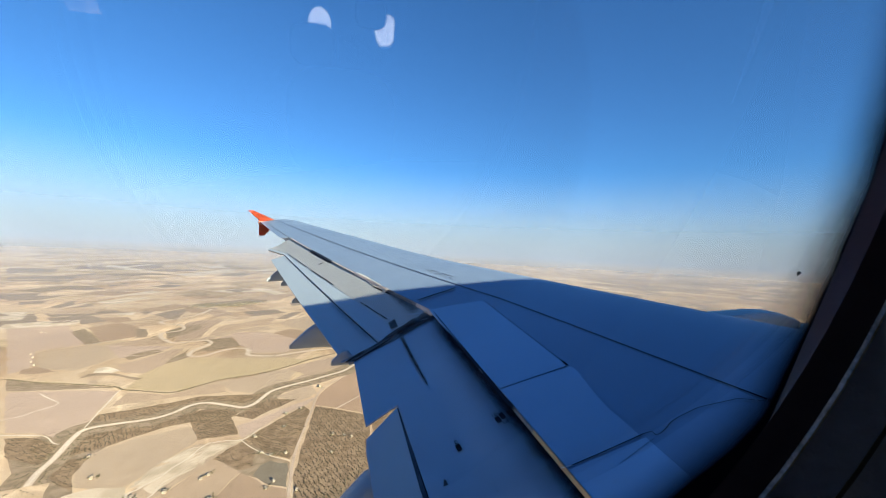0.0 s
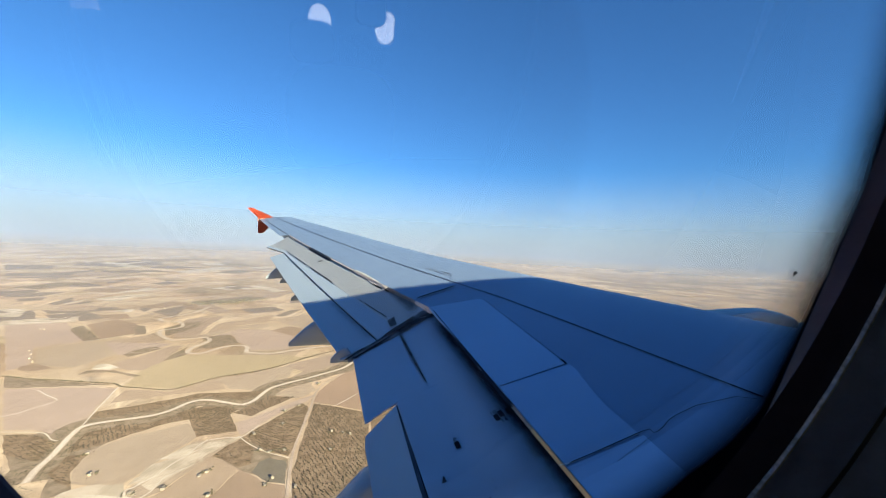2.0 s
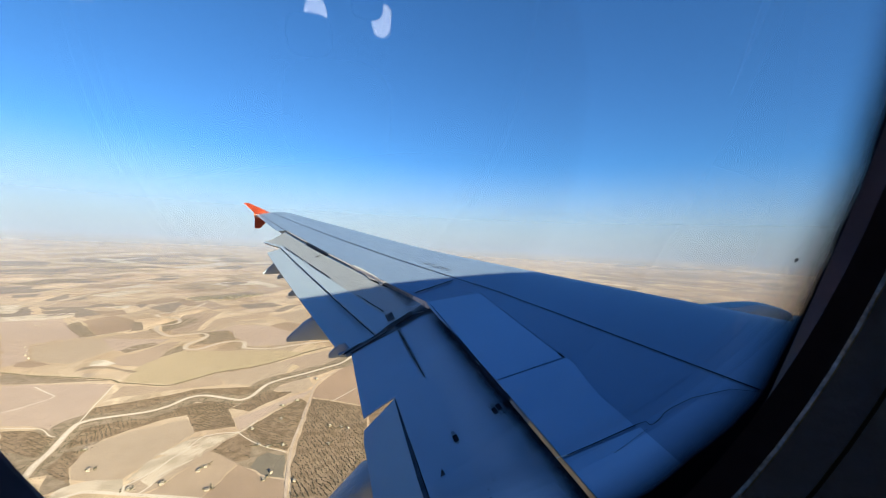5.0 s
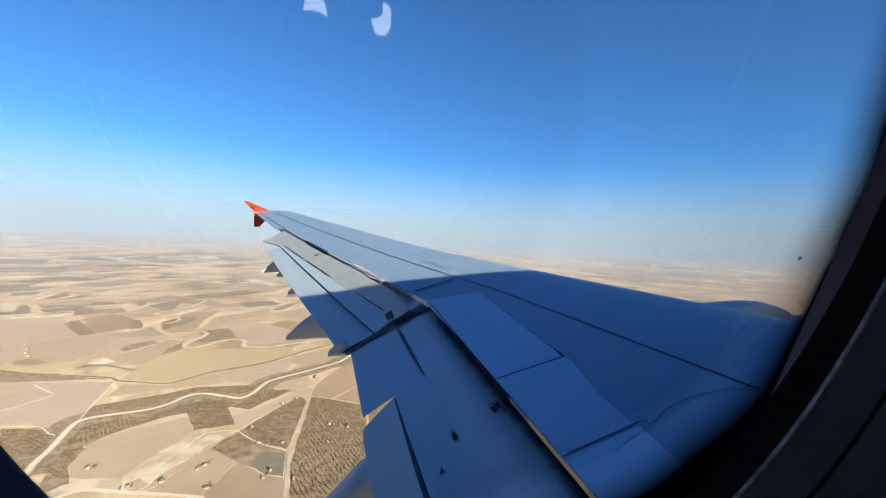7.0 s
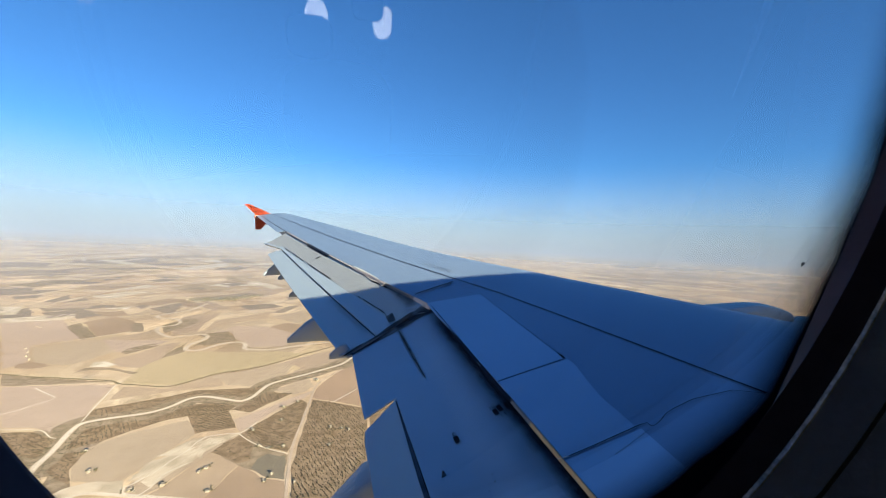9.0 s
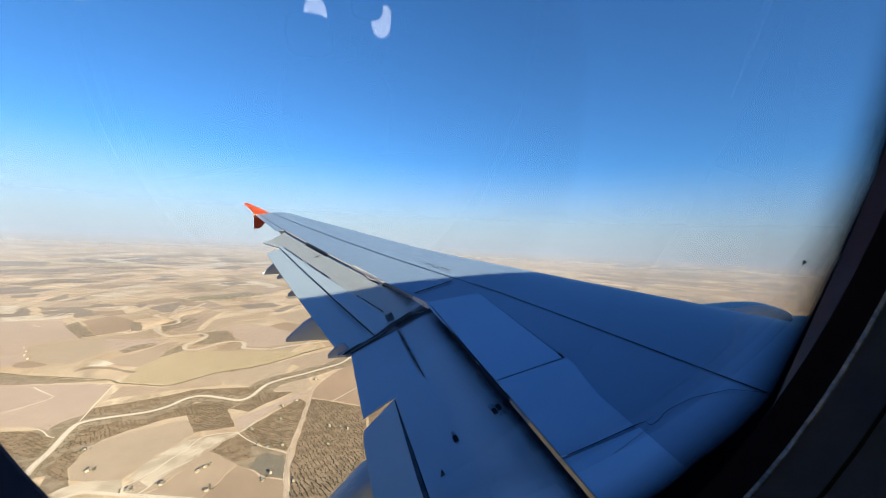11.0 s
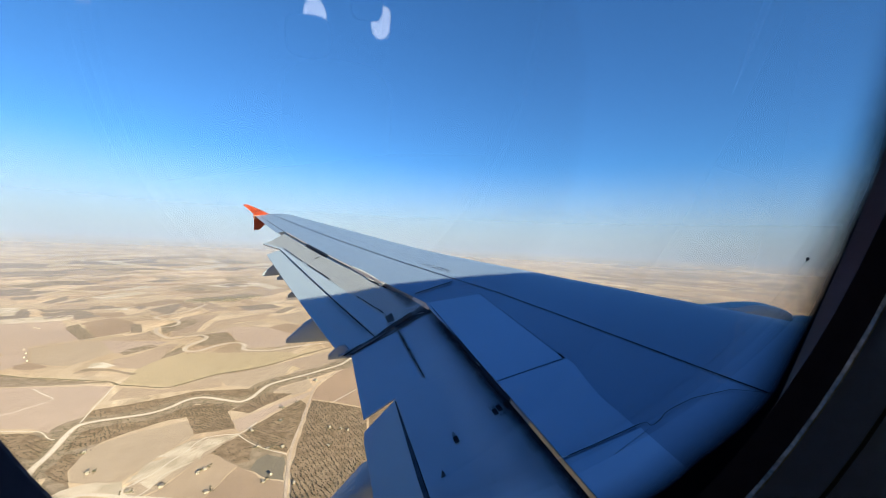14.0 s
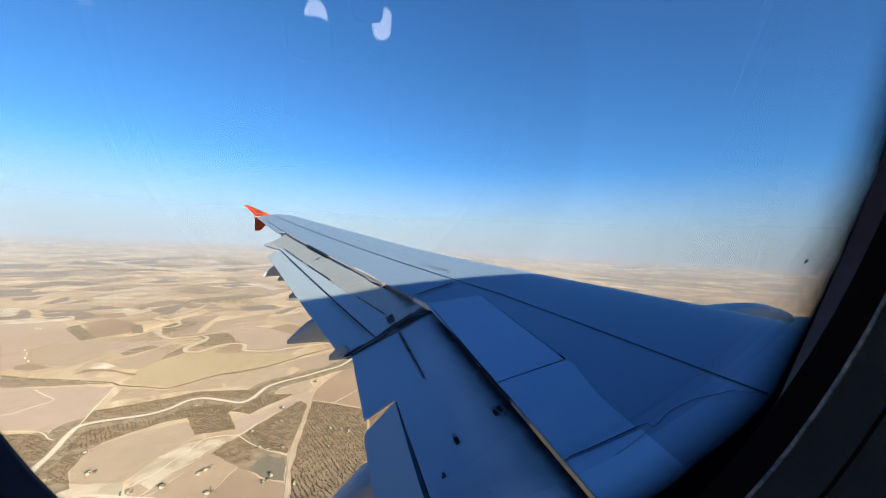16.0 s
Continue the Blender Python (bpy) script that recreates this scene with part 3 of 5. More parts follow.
part("skin", shell(), FUSELAGE, fuselage)
half = [Vector((-9.5, 0, 0)), Vector((-4.0, 0, 0))]
belly = loft([[Vector((x, BODY_Y + 2.15 * w * math.cos(a), 0.0 + 1.35 * w * math.sin(a) - 0.35)) for a in [2 * math.pi * q / 28 for q in range(28)]] for x, w in ((-10.5, 0.3), (-9, 0.72), (-7, 0.9), (-3, 0.95), (-0.5, 0.85), (1.2, 0.4))])
part("belly_fairing", belly, FUSELAGE, fuselage)

# The window: an upright oval in the side lining, seen from a hand's width away.
NEAR, FAR, TURN_X, LEAN_Z = 0.1065, 0.120, -0.241, -0.037
OVAL = (0.0225, 0.0856, 0.1480, 0.2179)  # centre ahead and up, half width, half height


def oval(k, grow=0.0, deep=0.0, n=2.05):
    a = 2 * math.pi * k
    cx, cz, w, h = OVAL
    c, s = math.cos(a), math.sin(a)
    u = (w + grow) * math.copysign(abs(c) ** (2 / n), c)
    v = (h + grow) * math.copysign(abs(s) ** (2 / n), s)
    w_in = 0.0006 * math.exp(-((a - 4.0) / 0.4) ** 2)  # the lower rear corner is a little tighter
    if deep > NEAR + 0.004:
        w_in -= 0.015 * math.exp(-((a - 5.47) / 0.27) ** 2)  # the seal stands back at the lower front corner
    u, v = u - w_in * c, v - w_in * s
    tilt = -0.144
    x, z = cx + u * math.cos(tilt) - v * math.sin(tilt), cz + u * math.sin(tilt) + v * math.cos(tilt)
    return SEAT + Vector((x, (FAR + TURN_X * x + LEAN_Z * z) * deep / FAR, z))


def ring_skin(stations, n=96):
    bm = bmesh.new()
    rows = [[bm.verts.new(oval(k / n, grow, deep)) for k in range(n)] for grow, deep in stations]
    for a, b in zip(rows, rows[1:]):
        for k in range(n):
            bm.faces.new((a[k], a[(k + 1) % n], b[(k + 1) % n], b[k]))
    return bm


window = thing("window_1", "oval airliner cabin window with black rubber reveal and scuffed rim", "window", kind="structure")
part("window_reveal", ring_skin([(0.0050, NEAR - 0.0034), (-0.001, NEAR + 0.002), (-0.001, NEAR + 0.010), (0.0, FAR - 0.004), (0.002, FAR), (0.03, FAR + 0.004), (0.09, FAR + 0.010), (0.20, FAR + 0.012), (0.36, FAR + 0.012)]), RUBBER, window)
part("window_rim", ring_skin([(0.0050, NEAR - 0.0036), (0.0054, NEAR - 0.0046), (0.0060, NEAR - 0.0046), (0.0066, NEAR - 0.0036)]), SCUFF, window, "scuffed pale edge of the lining")
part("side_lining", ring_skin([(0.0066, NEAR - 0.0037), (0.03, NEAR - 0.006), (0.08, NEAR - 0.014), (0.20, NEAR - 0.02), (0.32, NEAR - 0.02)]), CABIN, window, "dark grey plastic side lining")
part("lining_seam", ring_skin([(0.0220, NEAR - 0.0052), (0.0228, NEAR - 0.0060), (0.0236, NEAR - 0.0053)]), SEAL_DARK, window)
glass, gn, gl, gb = material("window_glass")
gn.remove(gb)
clear, gloss, fres, both = gn.new("ShaderNodeBsdfTransparent"), gn.new("ShaderNodeBsdfGlossy"), gn.new("ShaderNodeFresnel"), gn.new("ShaderNodeMixShader")
clear.inputs[0].default_value = (0.97, 0.985, 1.0, 1)
gloss.inputs["Roughness"].default_value = 0.0
fres.inputs[0].default_value = 1.75
gl.new(fres.outputs[0], both.inputs[0])
gl.new(clear.outputs[0], both.inputs[1])
gl.new(gloss.outputs[0], both.inputs[2])
gl.new(both.outputs[0], gn["Material Output"].inputs[0])
def pane(deep):
    """One of the three sheets of the window, which follow the curved hull."""
    bm = bmesh.new()
    ring = [(OVAL[0] + 0.43 * math.cos(a), 0.32 * math.sin(a)) for a in [2 * math.pi * k / 96 for k in range(96)]]
    bm.faces.new([bm.verts.new(SEAT + Vector((x, deep - math.tan(radians(13.5)) * z, OVAL[1] + z))) for x, z in ring])
    ob = part("pane", bm, glass, window)
    if ob.data.polygons[0].normal.y > 0:
        ob.data.flip_normals()
    ob.visible_shadow = False


pane(FAR + 0.078)
pane(FAR + 0.090)
pane(FAR + 0.102)

# the soft dark fade in from the seal, painted as a graded film over the pane's edge
fade_mat, gn, gl, gb = material("edge_fade", 0.8, 0, 0.1)
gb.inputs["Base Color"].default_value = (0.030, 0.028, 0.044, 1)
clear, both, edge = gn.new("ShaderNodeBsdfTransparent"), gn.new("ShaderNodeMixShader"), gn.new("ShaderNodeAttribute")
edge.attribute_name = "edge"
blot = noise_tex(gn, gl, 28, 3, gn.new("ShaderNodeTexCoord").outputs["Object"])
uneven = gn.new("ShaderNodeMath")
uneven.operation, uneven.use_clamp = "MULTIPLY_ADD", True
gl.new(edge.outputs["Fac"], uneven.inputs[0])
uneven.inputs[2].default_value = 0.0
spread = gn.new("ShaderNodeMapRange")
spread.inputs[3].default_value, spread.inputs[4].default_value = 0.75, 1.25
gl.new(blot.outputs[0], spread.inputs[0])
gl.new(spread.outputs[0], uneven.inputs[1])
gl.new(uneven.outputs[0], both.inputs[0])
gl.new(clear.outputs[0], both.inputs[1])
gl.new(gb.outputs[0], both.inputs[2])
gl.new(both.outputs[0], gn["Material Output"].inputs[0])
def fade_band(k):
    """Middle and half width of the painted fade's soft edge, in metres outside the opening: furthest in at the lower
    front corner.
    """
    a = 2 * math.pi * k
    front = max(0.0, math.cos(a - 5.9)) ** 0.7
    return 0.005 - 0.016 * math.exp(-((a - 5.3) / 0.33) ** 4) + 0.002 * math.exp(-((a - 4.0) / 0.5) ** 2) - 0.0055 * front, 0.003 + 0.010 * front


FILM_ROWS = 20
reach = [[(0.022 + half) * (1 - j / FILM_ROWS) - half for j in range(FILM_ROWS + 1)] for _, half in map(fade_band, [k / 192 for k in range(192)])]
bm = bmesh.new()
rows = [[bm.verts.new(oval(k / 192, fade_band(k / 192)[0] + reach[k][j], FAR + 0.0030)) for k in range(192)] for j in range(FILM_ROWS + 1)]
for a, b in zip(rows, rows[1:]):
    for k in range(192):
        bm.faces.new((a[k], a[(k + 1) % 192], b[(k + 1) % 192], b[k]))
film = part("edge_fade_film", bm, fade_mat, window, "soft dark fade painted along the edge of the pane")
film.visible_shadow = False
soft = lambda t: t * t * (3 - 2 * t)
# painted darkness: full at the seal, none at the inner edge
film.data.attributes.new("edge", "FLOAT", "POINT").data.foreach_set("value", [1.35 * soft(min(1.0, (reach[k][j] / fade_band(k / 192)[1] + 1) / 2)) for j in range(FILM_ROWS + 1) for k in range(192)])

bm = bmesh.new()
eye_way = Vector((0.148, 0.092, -0.016))
spot = [bm.verts.new(SEAT + eye_way + Vector((0.0009 * math.cos(a) * (1 + 0.5 * math.cos(3 * a)), 0, 0.0007 * math.sin(a) * (1 + 0.4 * math.sin(2 * a))))) for a in [2 * math.pi * k / 14 for k in range(14)]]
bm.faces.new(spot)
bmesh.ops.solidify(bm, geom=bm.faces[:], thickness=0.0003)
part("dirt_speck", bm, GREASE, window, "dark speck of dirt on the pane", smooth=False)

# cabin: lining of the tube round the seat, closed at both ends
cabin = thing("cabin_lining", "dim cabin lining of curved plastic panels", "cabin", kind="structure")
bm = bmesh.new()
arc = sorted([radians(a) for a in range(-32, 213, 7)] + far_a + [far_a[1] + 2 * math.pi / 48, radians(42), radians(-2)])
xs = sorted([-10.5, hole_x[0] - 0.05, hole_x[1] + 0.05, -4.5] + far_x + [x + 0.26 for x in far_x])
rows = [[bm.verts.new((x, BODY_Y + 1.86 * math.cos(a), BODY_Z + 1.86 * math.sin(a))) for a in arc] for x in xs]
for i in range(len(xs) - 1):
    for k in range(len(arc) - 1):
        seat_side = hole_x[0] - 0.06 < xs[i] < hole_x[1] + 0.04 and radians(-2.1) < arc[k] < radians(41)
        far_pane = round(xs[i], 3) in far_x and far_a[0] - 0.001 < arc[k] < far_a[1] + 2 * math.pi / 48 - 0.001
        if not (seat_side or far_pane):
            bm.faces.new((rows[i][k], rows[i][k + 1], rows[i + 1][k + 1], rows[i + 1][k]))
bm.faces.new(rows[0])
bm.faces.new(rows[-1])
part("lining_shell", bm, LINER, cabin)
bm = bmesh.new()
zf, yf = BODY_Z + 1.86 * math.sin(arc[0]) + 0.01, 1.86 * math.cos(arc[0])
bm.faces.new([bm.verts.new((x, BODY_Y + y, zf)) for x, y in ((-10.5, -yf), (-4.5, -yf), (-4.5, yf), (-10.5, yf))])
part("carpet", bm, worn("carpet", (0.015, 0.016, 0.022), 0.95, 0, 20, 0.3), cabin)

# far side of the cabin: oval window surrounds and the head of a seat before them
def surround(x0):
    """A lining panel with an oval opening over one far window."""
    a0, a1 = far_a[0] - 0.03, far_a[1] + 2 * math.pi / 48 + 0.03
    cx, ca, n = x0 + 0.13, radians(161), 48
    mid = (a0 + a1) / 2
    bm = bmesh.new()
    on_wall = lambda x, a, r: bm.verts.new((x, BODY_Y + r * math.cos(a), BODY_Z + r * math.sin(a)))
    rings = [[], [], []]
    for k in range(n):
        t = 2 * math.pi * k / n
        c, q = math.cos(t), math.sin(t)
        far = 1 / max(abs(c), abs(q))
        rings[0].append(on_wall(cx + 0.15 * c * far, mid + (a1 - a0) / 2 * q * far, 1.855))
        rings[1].append(on_wall(cx + 0.095 * c, ca + 0.076 * q, 1.850))
        rings[2].append(on_wall(cx + 0.090 * c, ca + 0.072 * q, 1.890))
    for a, b in zip(rings, rings[1:]):
        for k in range(n):
            bm.faces.new((a[k], a[(k + 1) % n], b[(k + 1) % n], b[k]))
    part("window_surround", bm, LINER, cabin)


for x in far_x[2:]:
    surround(x)
    # daylight of the sunny side of the sky in the far window's opening
    glow = bpy.data.lights.new("far_window_daylight", "AREA")
    glow.shape, glow.size, glow.size_y, glow.energy, glow.color = "RECTANGLE", 0.25, 0.46, 0.23, (1.0, 0.98, 0.93)
    rim = lambda r: Vector((x + 0.13, BODY_Y + r * math.cos(radians(159)), BODY_Z + r * math.sin(radians(159))))
    new("far_window_daylight", glow).matrix_world = AIR @ look(rim(1.93), rim(1.0))
seat = thing("cabin_seat", "dark blue cabin seats beside the far windows", "seat")
CLOTH = worn("seat_cloth", (0.02, 0.025, 0.05), 0.9, 0, 30, 0.2, spec=0.1)


def cushion(name, x, z, w, h, y=-1.62, t=0.10):
    bm = bmesh.new()
    rows = [[bm.verts.new((x + g * w * math.copysign(abs(math.cos(a)) ** 0.6, math.cos(a)), y + d, z + g * h * math.copysign(abs(math.sin(a)) ** 0.6, math.sin(a)))) for a in [2 * math.pi * q / 24 for q in range(24)]] for g, d in ((0.9, 0), (1, 0.02), (1, t - 0.02), (0.9, t))]
    for a, b in zip(rows, rows[1:]):
        for q in range(24):
            bm.faces.new((a[q], a[(q + 1) % 24], b[(q + 1) % 24], b[q]))
    bm.faces.new(rows[0])
    bm.faces.new(rows[-1])
    part(name, bm, CLOTH, seat)


cushion("headrest", -7.165, 1.725, 0.118, 0.11, -1.70)
cushion("headrest", -7.60, 1.47, 0.17, 0.15, -1.70)
cushion("backrest", -7.40, 0.86, 0.44, 0.46, -1.70, 0.12)
cushion("base", -7.40, 0.22, 0.44, 0.20, -1.75, 0.30)

# ---- the plain ----
EYE_XY = (-7.6, 1.4)
FLAT_R, EDGE_R = 1500.0, 4850.0


def relief(x, y):
    """Height of the gentle swells of the plain."""
    return 5.0 * noise.noise((x / 420, y / 420, 0.3)) + 1.0 * noise.noise((x / 150, y / 150, 4.1))


def ground(x, y, lift=0.0):
    """A place on the plain. Past 1.5 km the land climbs slowly to a far upland that closes the view."""
    dx, dy = x - EYE_XY[0], y - EYE_XY[1]
    r = math.hypot(dx, dy) + 1e-6
    q = r if r < FLAT_R else FLAT_R + (EDGE_R - FLAT_R) * (1 - math.exp(-(r - FLAT_R) / (EDGE_R - FLAT_R)))
    z = ALT * (1 - q / r) + relief(x, y) * min(1, 1800 / r)
    return Vector((EYE_XY[0] + dx * q / r, EYE_XY[1] + dy * q / r, z + 0.3 * lift * (1 + r * 0.0008)))


def flat_coords(me, flats):
    at = me.attributes.new("flat", "FLOAT_VECTOR", "POINT")
    at.data.foreach_set("vector", [c for x, y in flats for c in (x, y, 0.0)])
    if sum(p.normal.z * p.area for p in me.polygons) < 0:
        me.flip_normals()
    me.shade_smooth()
    tilt = lambda x, y: Vector((relief(x - 10, y) - relief(x + 10, y), relief(x, y - 10) - relief(x, y + 10), 20.0)).normalized()
    me.normals_split_custom_set_from_vertices([tilt(x, y) for x, y in flats])  # lit as the level land that it is


def soil(name, tones, cell=0.0, streak=0.0, dots=0.0, rough=0.95):
    """Dry soil: wide and fine tone changes, worked strips and field blocks, laid out over the plain."""
    m, n, l, b = material(name, rough, 0, 0.1)
    at = n.new("ShaderNodeAttribute")
    at.attribute_name = "flat"
    co = at.outputs["Vector"]
    wide = noise_tex(n, l, 0.0022, 5, co, 0.6)
    fine = noise_tex(n, l, 0.03, 6, co, 0.65)
    col = ramp(n, l, wide.outputs[0], [(0.30 + 0.4 * k / (len(tones) - 1), t) for k, t in enumerate(tones)]).outputs[0]
    if cell:
        mp = n.new("ShaderNodeMapping")
        mp.inputs["Rotation"].default_value, mp.inputs["Scale"].default_value = (0, 0, 0.45), (1.0, 0.55, 1)
        warp = noise_tex(n, l, 0.004, 2, co)
        add = n.new("ShaderNodeVectorMath")
        add.operation = "MULTIPLY_ADD"
        l.new(warp.outputs["Color"], add.inputs[0])
        add.inputs[1].default_value = (35, 35, 0)
        l.new(co, add.inputs[2])
        l.new(add.outputs[0], mp.inputs[0])
        for size, amount in ((cell * 0.42, 0.5), (cell, 0.7), (cell * 2.7, 0.6)):
            v = n.new("ShaderNodeTexVoronoi")
            v.distance = "CHEBYCHEV"
            v.inputs["Scale"].default_value = size
            l.new(mp.outputs[0], v.inputs["Vector"])
            sep = n.new("ShaderNodeSeparateColor")
            l.new(v.outputs["Color"], sep.inputs[0])
            patch = ramp(n, l, sep.outputs[0], [(0.0, (0.58, 0.56, 0.54)), (0.10, (0.78, 0.74, 0.70)), (0.24, (0.92, 0.90, 0.87)), (0.5, (1.0, 1.0, 1.0)), (0.80, (1.18, 1.15, 1.10)), (0.93, (0.76, 0.76, 0.66))])
            patch.color_ramp.interpolation = "CONSTANT"
            col = mixed(n, l, amount * 0.8, col, patch.outputs[0], "MULTIPLY")
        for size, thick, tone in ((0.0042, 0.010, (1.28, 1.27, 1.24)), (0.0075, 0.005, (0.80, 0.78, 0.74))):
            v = n.new("ShaderNodeTexVoronoi")
            v.feature = "DISTANCE_TO_EDGE"
            v.inputs["Scale"].default_value = size
            l.new(mp.outputs[0], v.inputs["Vector"])
            edge = ramp(n, l, v.outputs["Distance"], [(0.0, tone), (thick, tone), (thick * 2.2, (1, 1, 1))])
            mask = noise_tex(n, l, size * 0.6, 2, co)
            on = ramp(n, l, mask.outputs[0], [(0.48, (0, 0, 0)), (0.54, (0.8, 0.8, 0.8))])
            col = mixed(n, l, on.outputs[0], col, edge.outputs[0], "MULTIPLY")
    col = mixed(n, l, 0.75, col, ramp(n, l, fine.outputs[0], [(0.28, (0.86, 0.85, 0.83)), (0.72, (1.09, 1.09, 1.09))]).outputs[0], "MULTIPLY")
    if streak:
        w = n.new("ShaderNodeTexWave")
        w.inputs["Scale"].default_value, w.inputs["Distortion"].default_value, w.inputs["Detail"].default_value = streak, 3.0, 3
        w.inputs["Detail Scale"].default_value = 0.6
        l.new(co, w.inputs["Vector"])
        col = mixed(n, l, 0.10, col, ramp(n, l, w.outputs[0], [(0.2, (0.82, 0.81, 0.80)), (0.8, (1.06, 1.06, 1.06))]).outputs[0], "MULTIPLY")
    if dots:
        d = noise_tex(n, l, dots, 2, co, 0.4)
        col = mixed(n, l, 0.5, col, ramp(n, l, d.outputs[0], [(0.42, (0.55, 0.55, 0.5)), (0.55, (1, 1, 1))]).outputs[0], "MULTIPLY")
    l.new(col, b.inputs["Base Color"])
    return m


SAND = soil("dry_plain", [(0.398, 0.290, 0.203), (0.499, 0.384, 0.274), (0.554, 0.446, 0.329), (0.462, 0.352, 0.253)], 0.0026)
BROWN = soil("brown_soil", [(0.320, 0.234, 0.167), (0.359, 0.269, 0.196)], 0, 0.02)
RED = soil("reddish_soil", [(0.322, 0.229, 0.164), (0.374, 0.271, 0.196)], 0, 0.006)
GREEN = soil("green_crop", [(0.168, 0.150, 0.116), (0.214, 0.184, 0.147)], 0, 0.03)
CREAM = soil("pale_quarry", [(0.506, 0.418, 0.314), (0.652, 0.566, 0.465)], 0, 0, 0.02)
PINK = soil("pinkish_soil", [(0.409, 0.316, 0.254), (0.470, 0.366, 0.296)], 0, 0.012)
SANDY = soil("sandy_soil", [(0.389, 0.304, 0.225), (0.441, 0.351, 0.262)], 0, 0.008)
STUBBLE = soil("brown_stubble", [(0.379, 0.289, 0.208), (0.425, 0.328, 0.242)], 0, 0.014)
DARKLAND = soil("dark_scrub", [(0.251, 0.204, 0.166), (0.300, 0.241, 0.191)], 0, 0.004)
TANFIELD = soil("tan_soil", [(0.360, 0.277, 0.207), (0.409, 0.314, 0.237)], 0, 0.01)
OLIVE = soil("stubble", [(0.413, 0.329, 0.209), (0.458, 0.363, 0.239)], 0, 0.004)
GREY = soil("scrub", [(0.275, 0.215, 0.155), (0.336, 0.265, 0.196)], 0, 0.02, 0.05)
GROVE = soil("grove_soil", [(0.240, 0.174, 0.118), (0.300, 0.220, 0.150)], 0, 0, 0.05)
PALE = soil("pale_track", [(0.580, 0.498, 0.402), (0.641, 0.559, 0.469)])
BED = soil("dry_riverbed", [(0.509, 0.421, 0.334), (0.569, 0.481, 0.392)])
TRACK = soil("worn_track", [(0.434, 0.345, 0.266), (0.494, 0.398, 0.321)])
LEAF = worn("olive_leaf", (0.084, 0.068, 0.040), 0.8, 0, 0.05, 0.3)
LEAF_DRY = worn("scrub_leaf", (0.102, 0.089, 0.051), 0.85, 0, 0.05, 0.3)


def plain():
    th = [radians(a) for a in np.concatenate([np.arange(-78, 78, 0.6), np.arange(78, 282, 6)])]
    rs = [0.0] + list(np.geomspace(60, 60000, 300))
    vs, fl, fs = [], [], []
    for r in rs:
        for a in th:
            x, y = EYE_XY[0] + r * math.sin(a), EYE_XY[1] + r * math.cos(a)
            vs.append(ground(x, y)), fl.append((x, y))
    n = len(th)
    for i in range(len(rs) - 1):
        for k in range(n):
            fs.append((i * n + k, i * n + (k + 1) % n, (i + 1) * n + (k + 1) % n, (i + 1) * n + k))
    me = bpy.data.meshes.new("ground")
    me.from_pydata(vs, [], fs)
    flat_coords(me, fl)
    me.materials.append(SAND)
    return tagged(new("ground", me), "dry sandy farmland plain reaching a hazy upland", "ground", kind="structure")


plain()


def smooth_path(pts, step=14.0):
    """Catmull-Rom points along a way of plan waypoints."""
    p = [Vector(q) for q in pts]
    p = [p[0] * 2 - p[1]] + p + [p[-1] * 2 - p[-2]]
    out = []
    for a, b, c, d in zip(p, p[1:], p[2:], p[3:]):
        k = max(2, int((c - b).length / step))
        for i in range(k):
            t = i / k
            out.append(0.5 * (2 * b + (c - a) * t + (2 * a - 5 * b + 4 * c - d) * t * t + (3 * b - a - 3 * c + d) * t ** 3))
    return out + [p[-2]]


WAYS = []  # plan lines kept clear of trees


def way(name, pts, width, mat, label, lift=0.9, wobble=0.12, planted=False):
    """A track or riverbed laid over the plain."""
    line = smooth_path(pts)
    if not planted:
        WAYS.append((line, width / 2 + 3))
    vs, fl, fs = [], [], []
    cross = 4
    for k, q in enumerate(line):
        d = line[min(k + 1, len(line) - 1)] - line[max(k - 1, 0)]
        side = Vector((-d.y, d.x)).normalized()
        w = width * (1 + wobble * noise.noise((k * 0.23, width, 0.0)))
        for j in range(cross + 1):
            e = q + side * w * (j / cross - 0.5)
            vs.append(ground(e.x, e.y, lift)), fl.append((e.x, e.y))
    for k in range(len(line) - 1):
        for j in range(cross):
            a = k * (cross + 1) + j
            fs.append((a, a + 1, a + cross + 2, a + cross + 1))
    me = bpy.data.meshes.new(name)
    me.from_pydata(vs, [], fs)
    flat_coords(me, fl)
    me.materials.append(mat)
    return tagged(new(name, me), label, name.replace("_", " "), kind="structure")


def inside(x, y, poly):
    hit = False
    for (xa, ya), (xb, yb) in zip(poly, poly[1:] + poly[:1]):
        if (ya > y) != (yb > y) and x < (xb - xa) * (y - ya) / (yb - ya) + xa:
            hit = not hit
    return hit


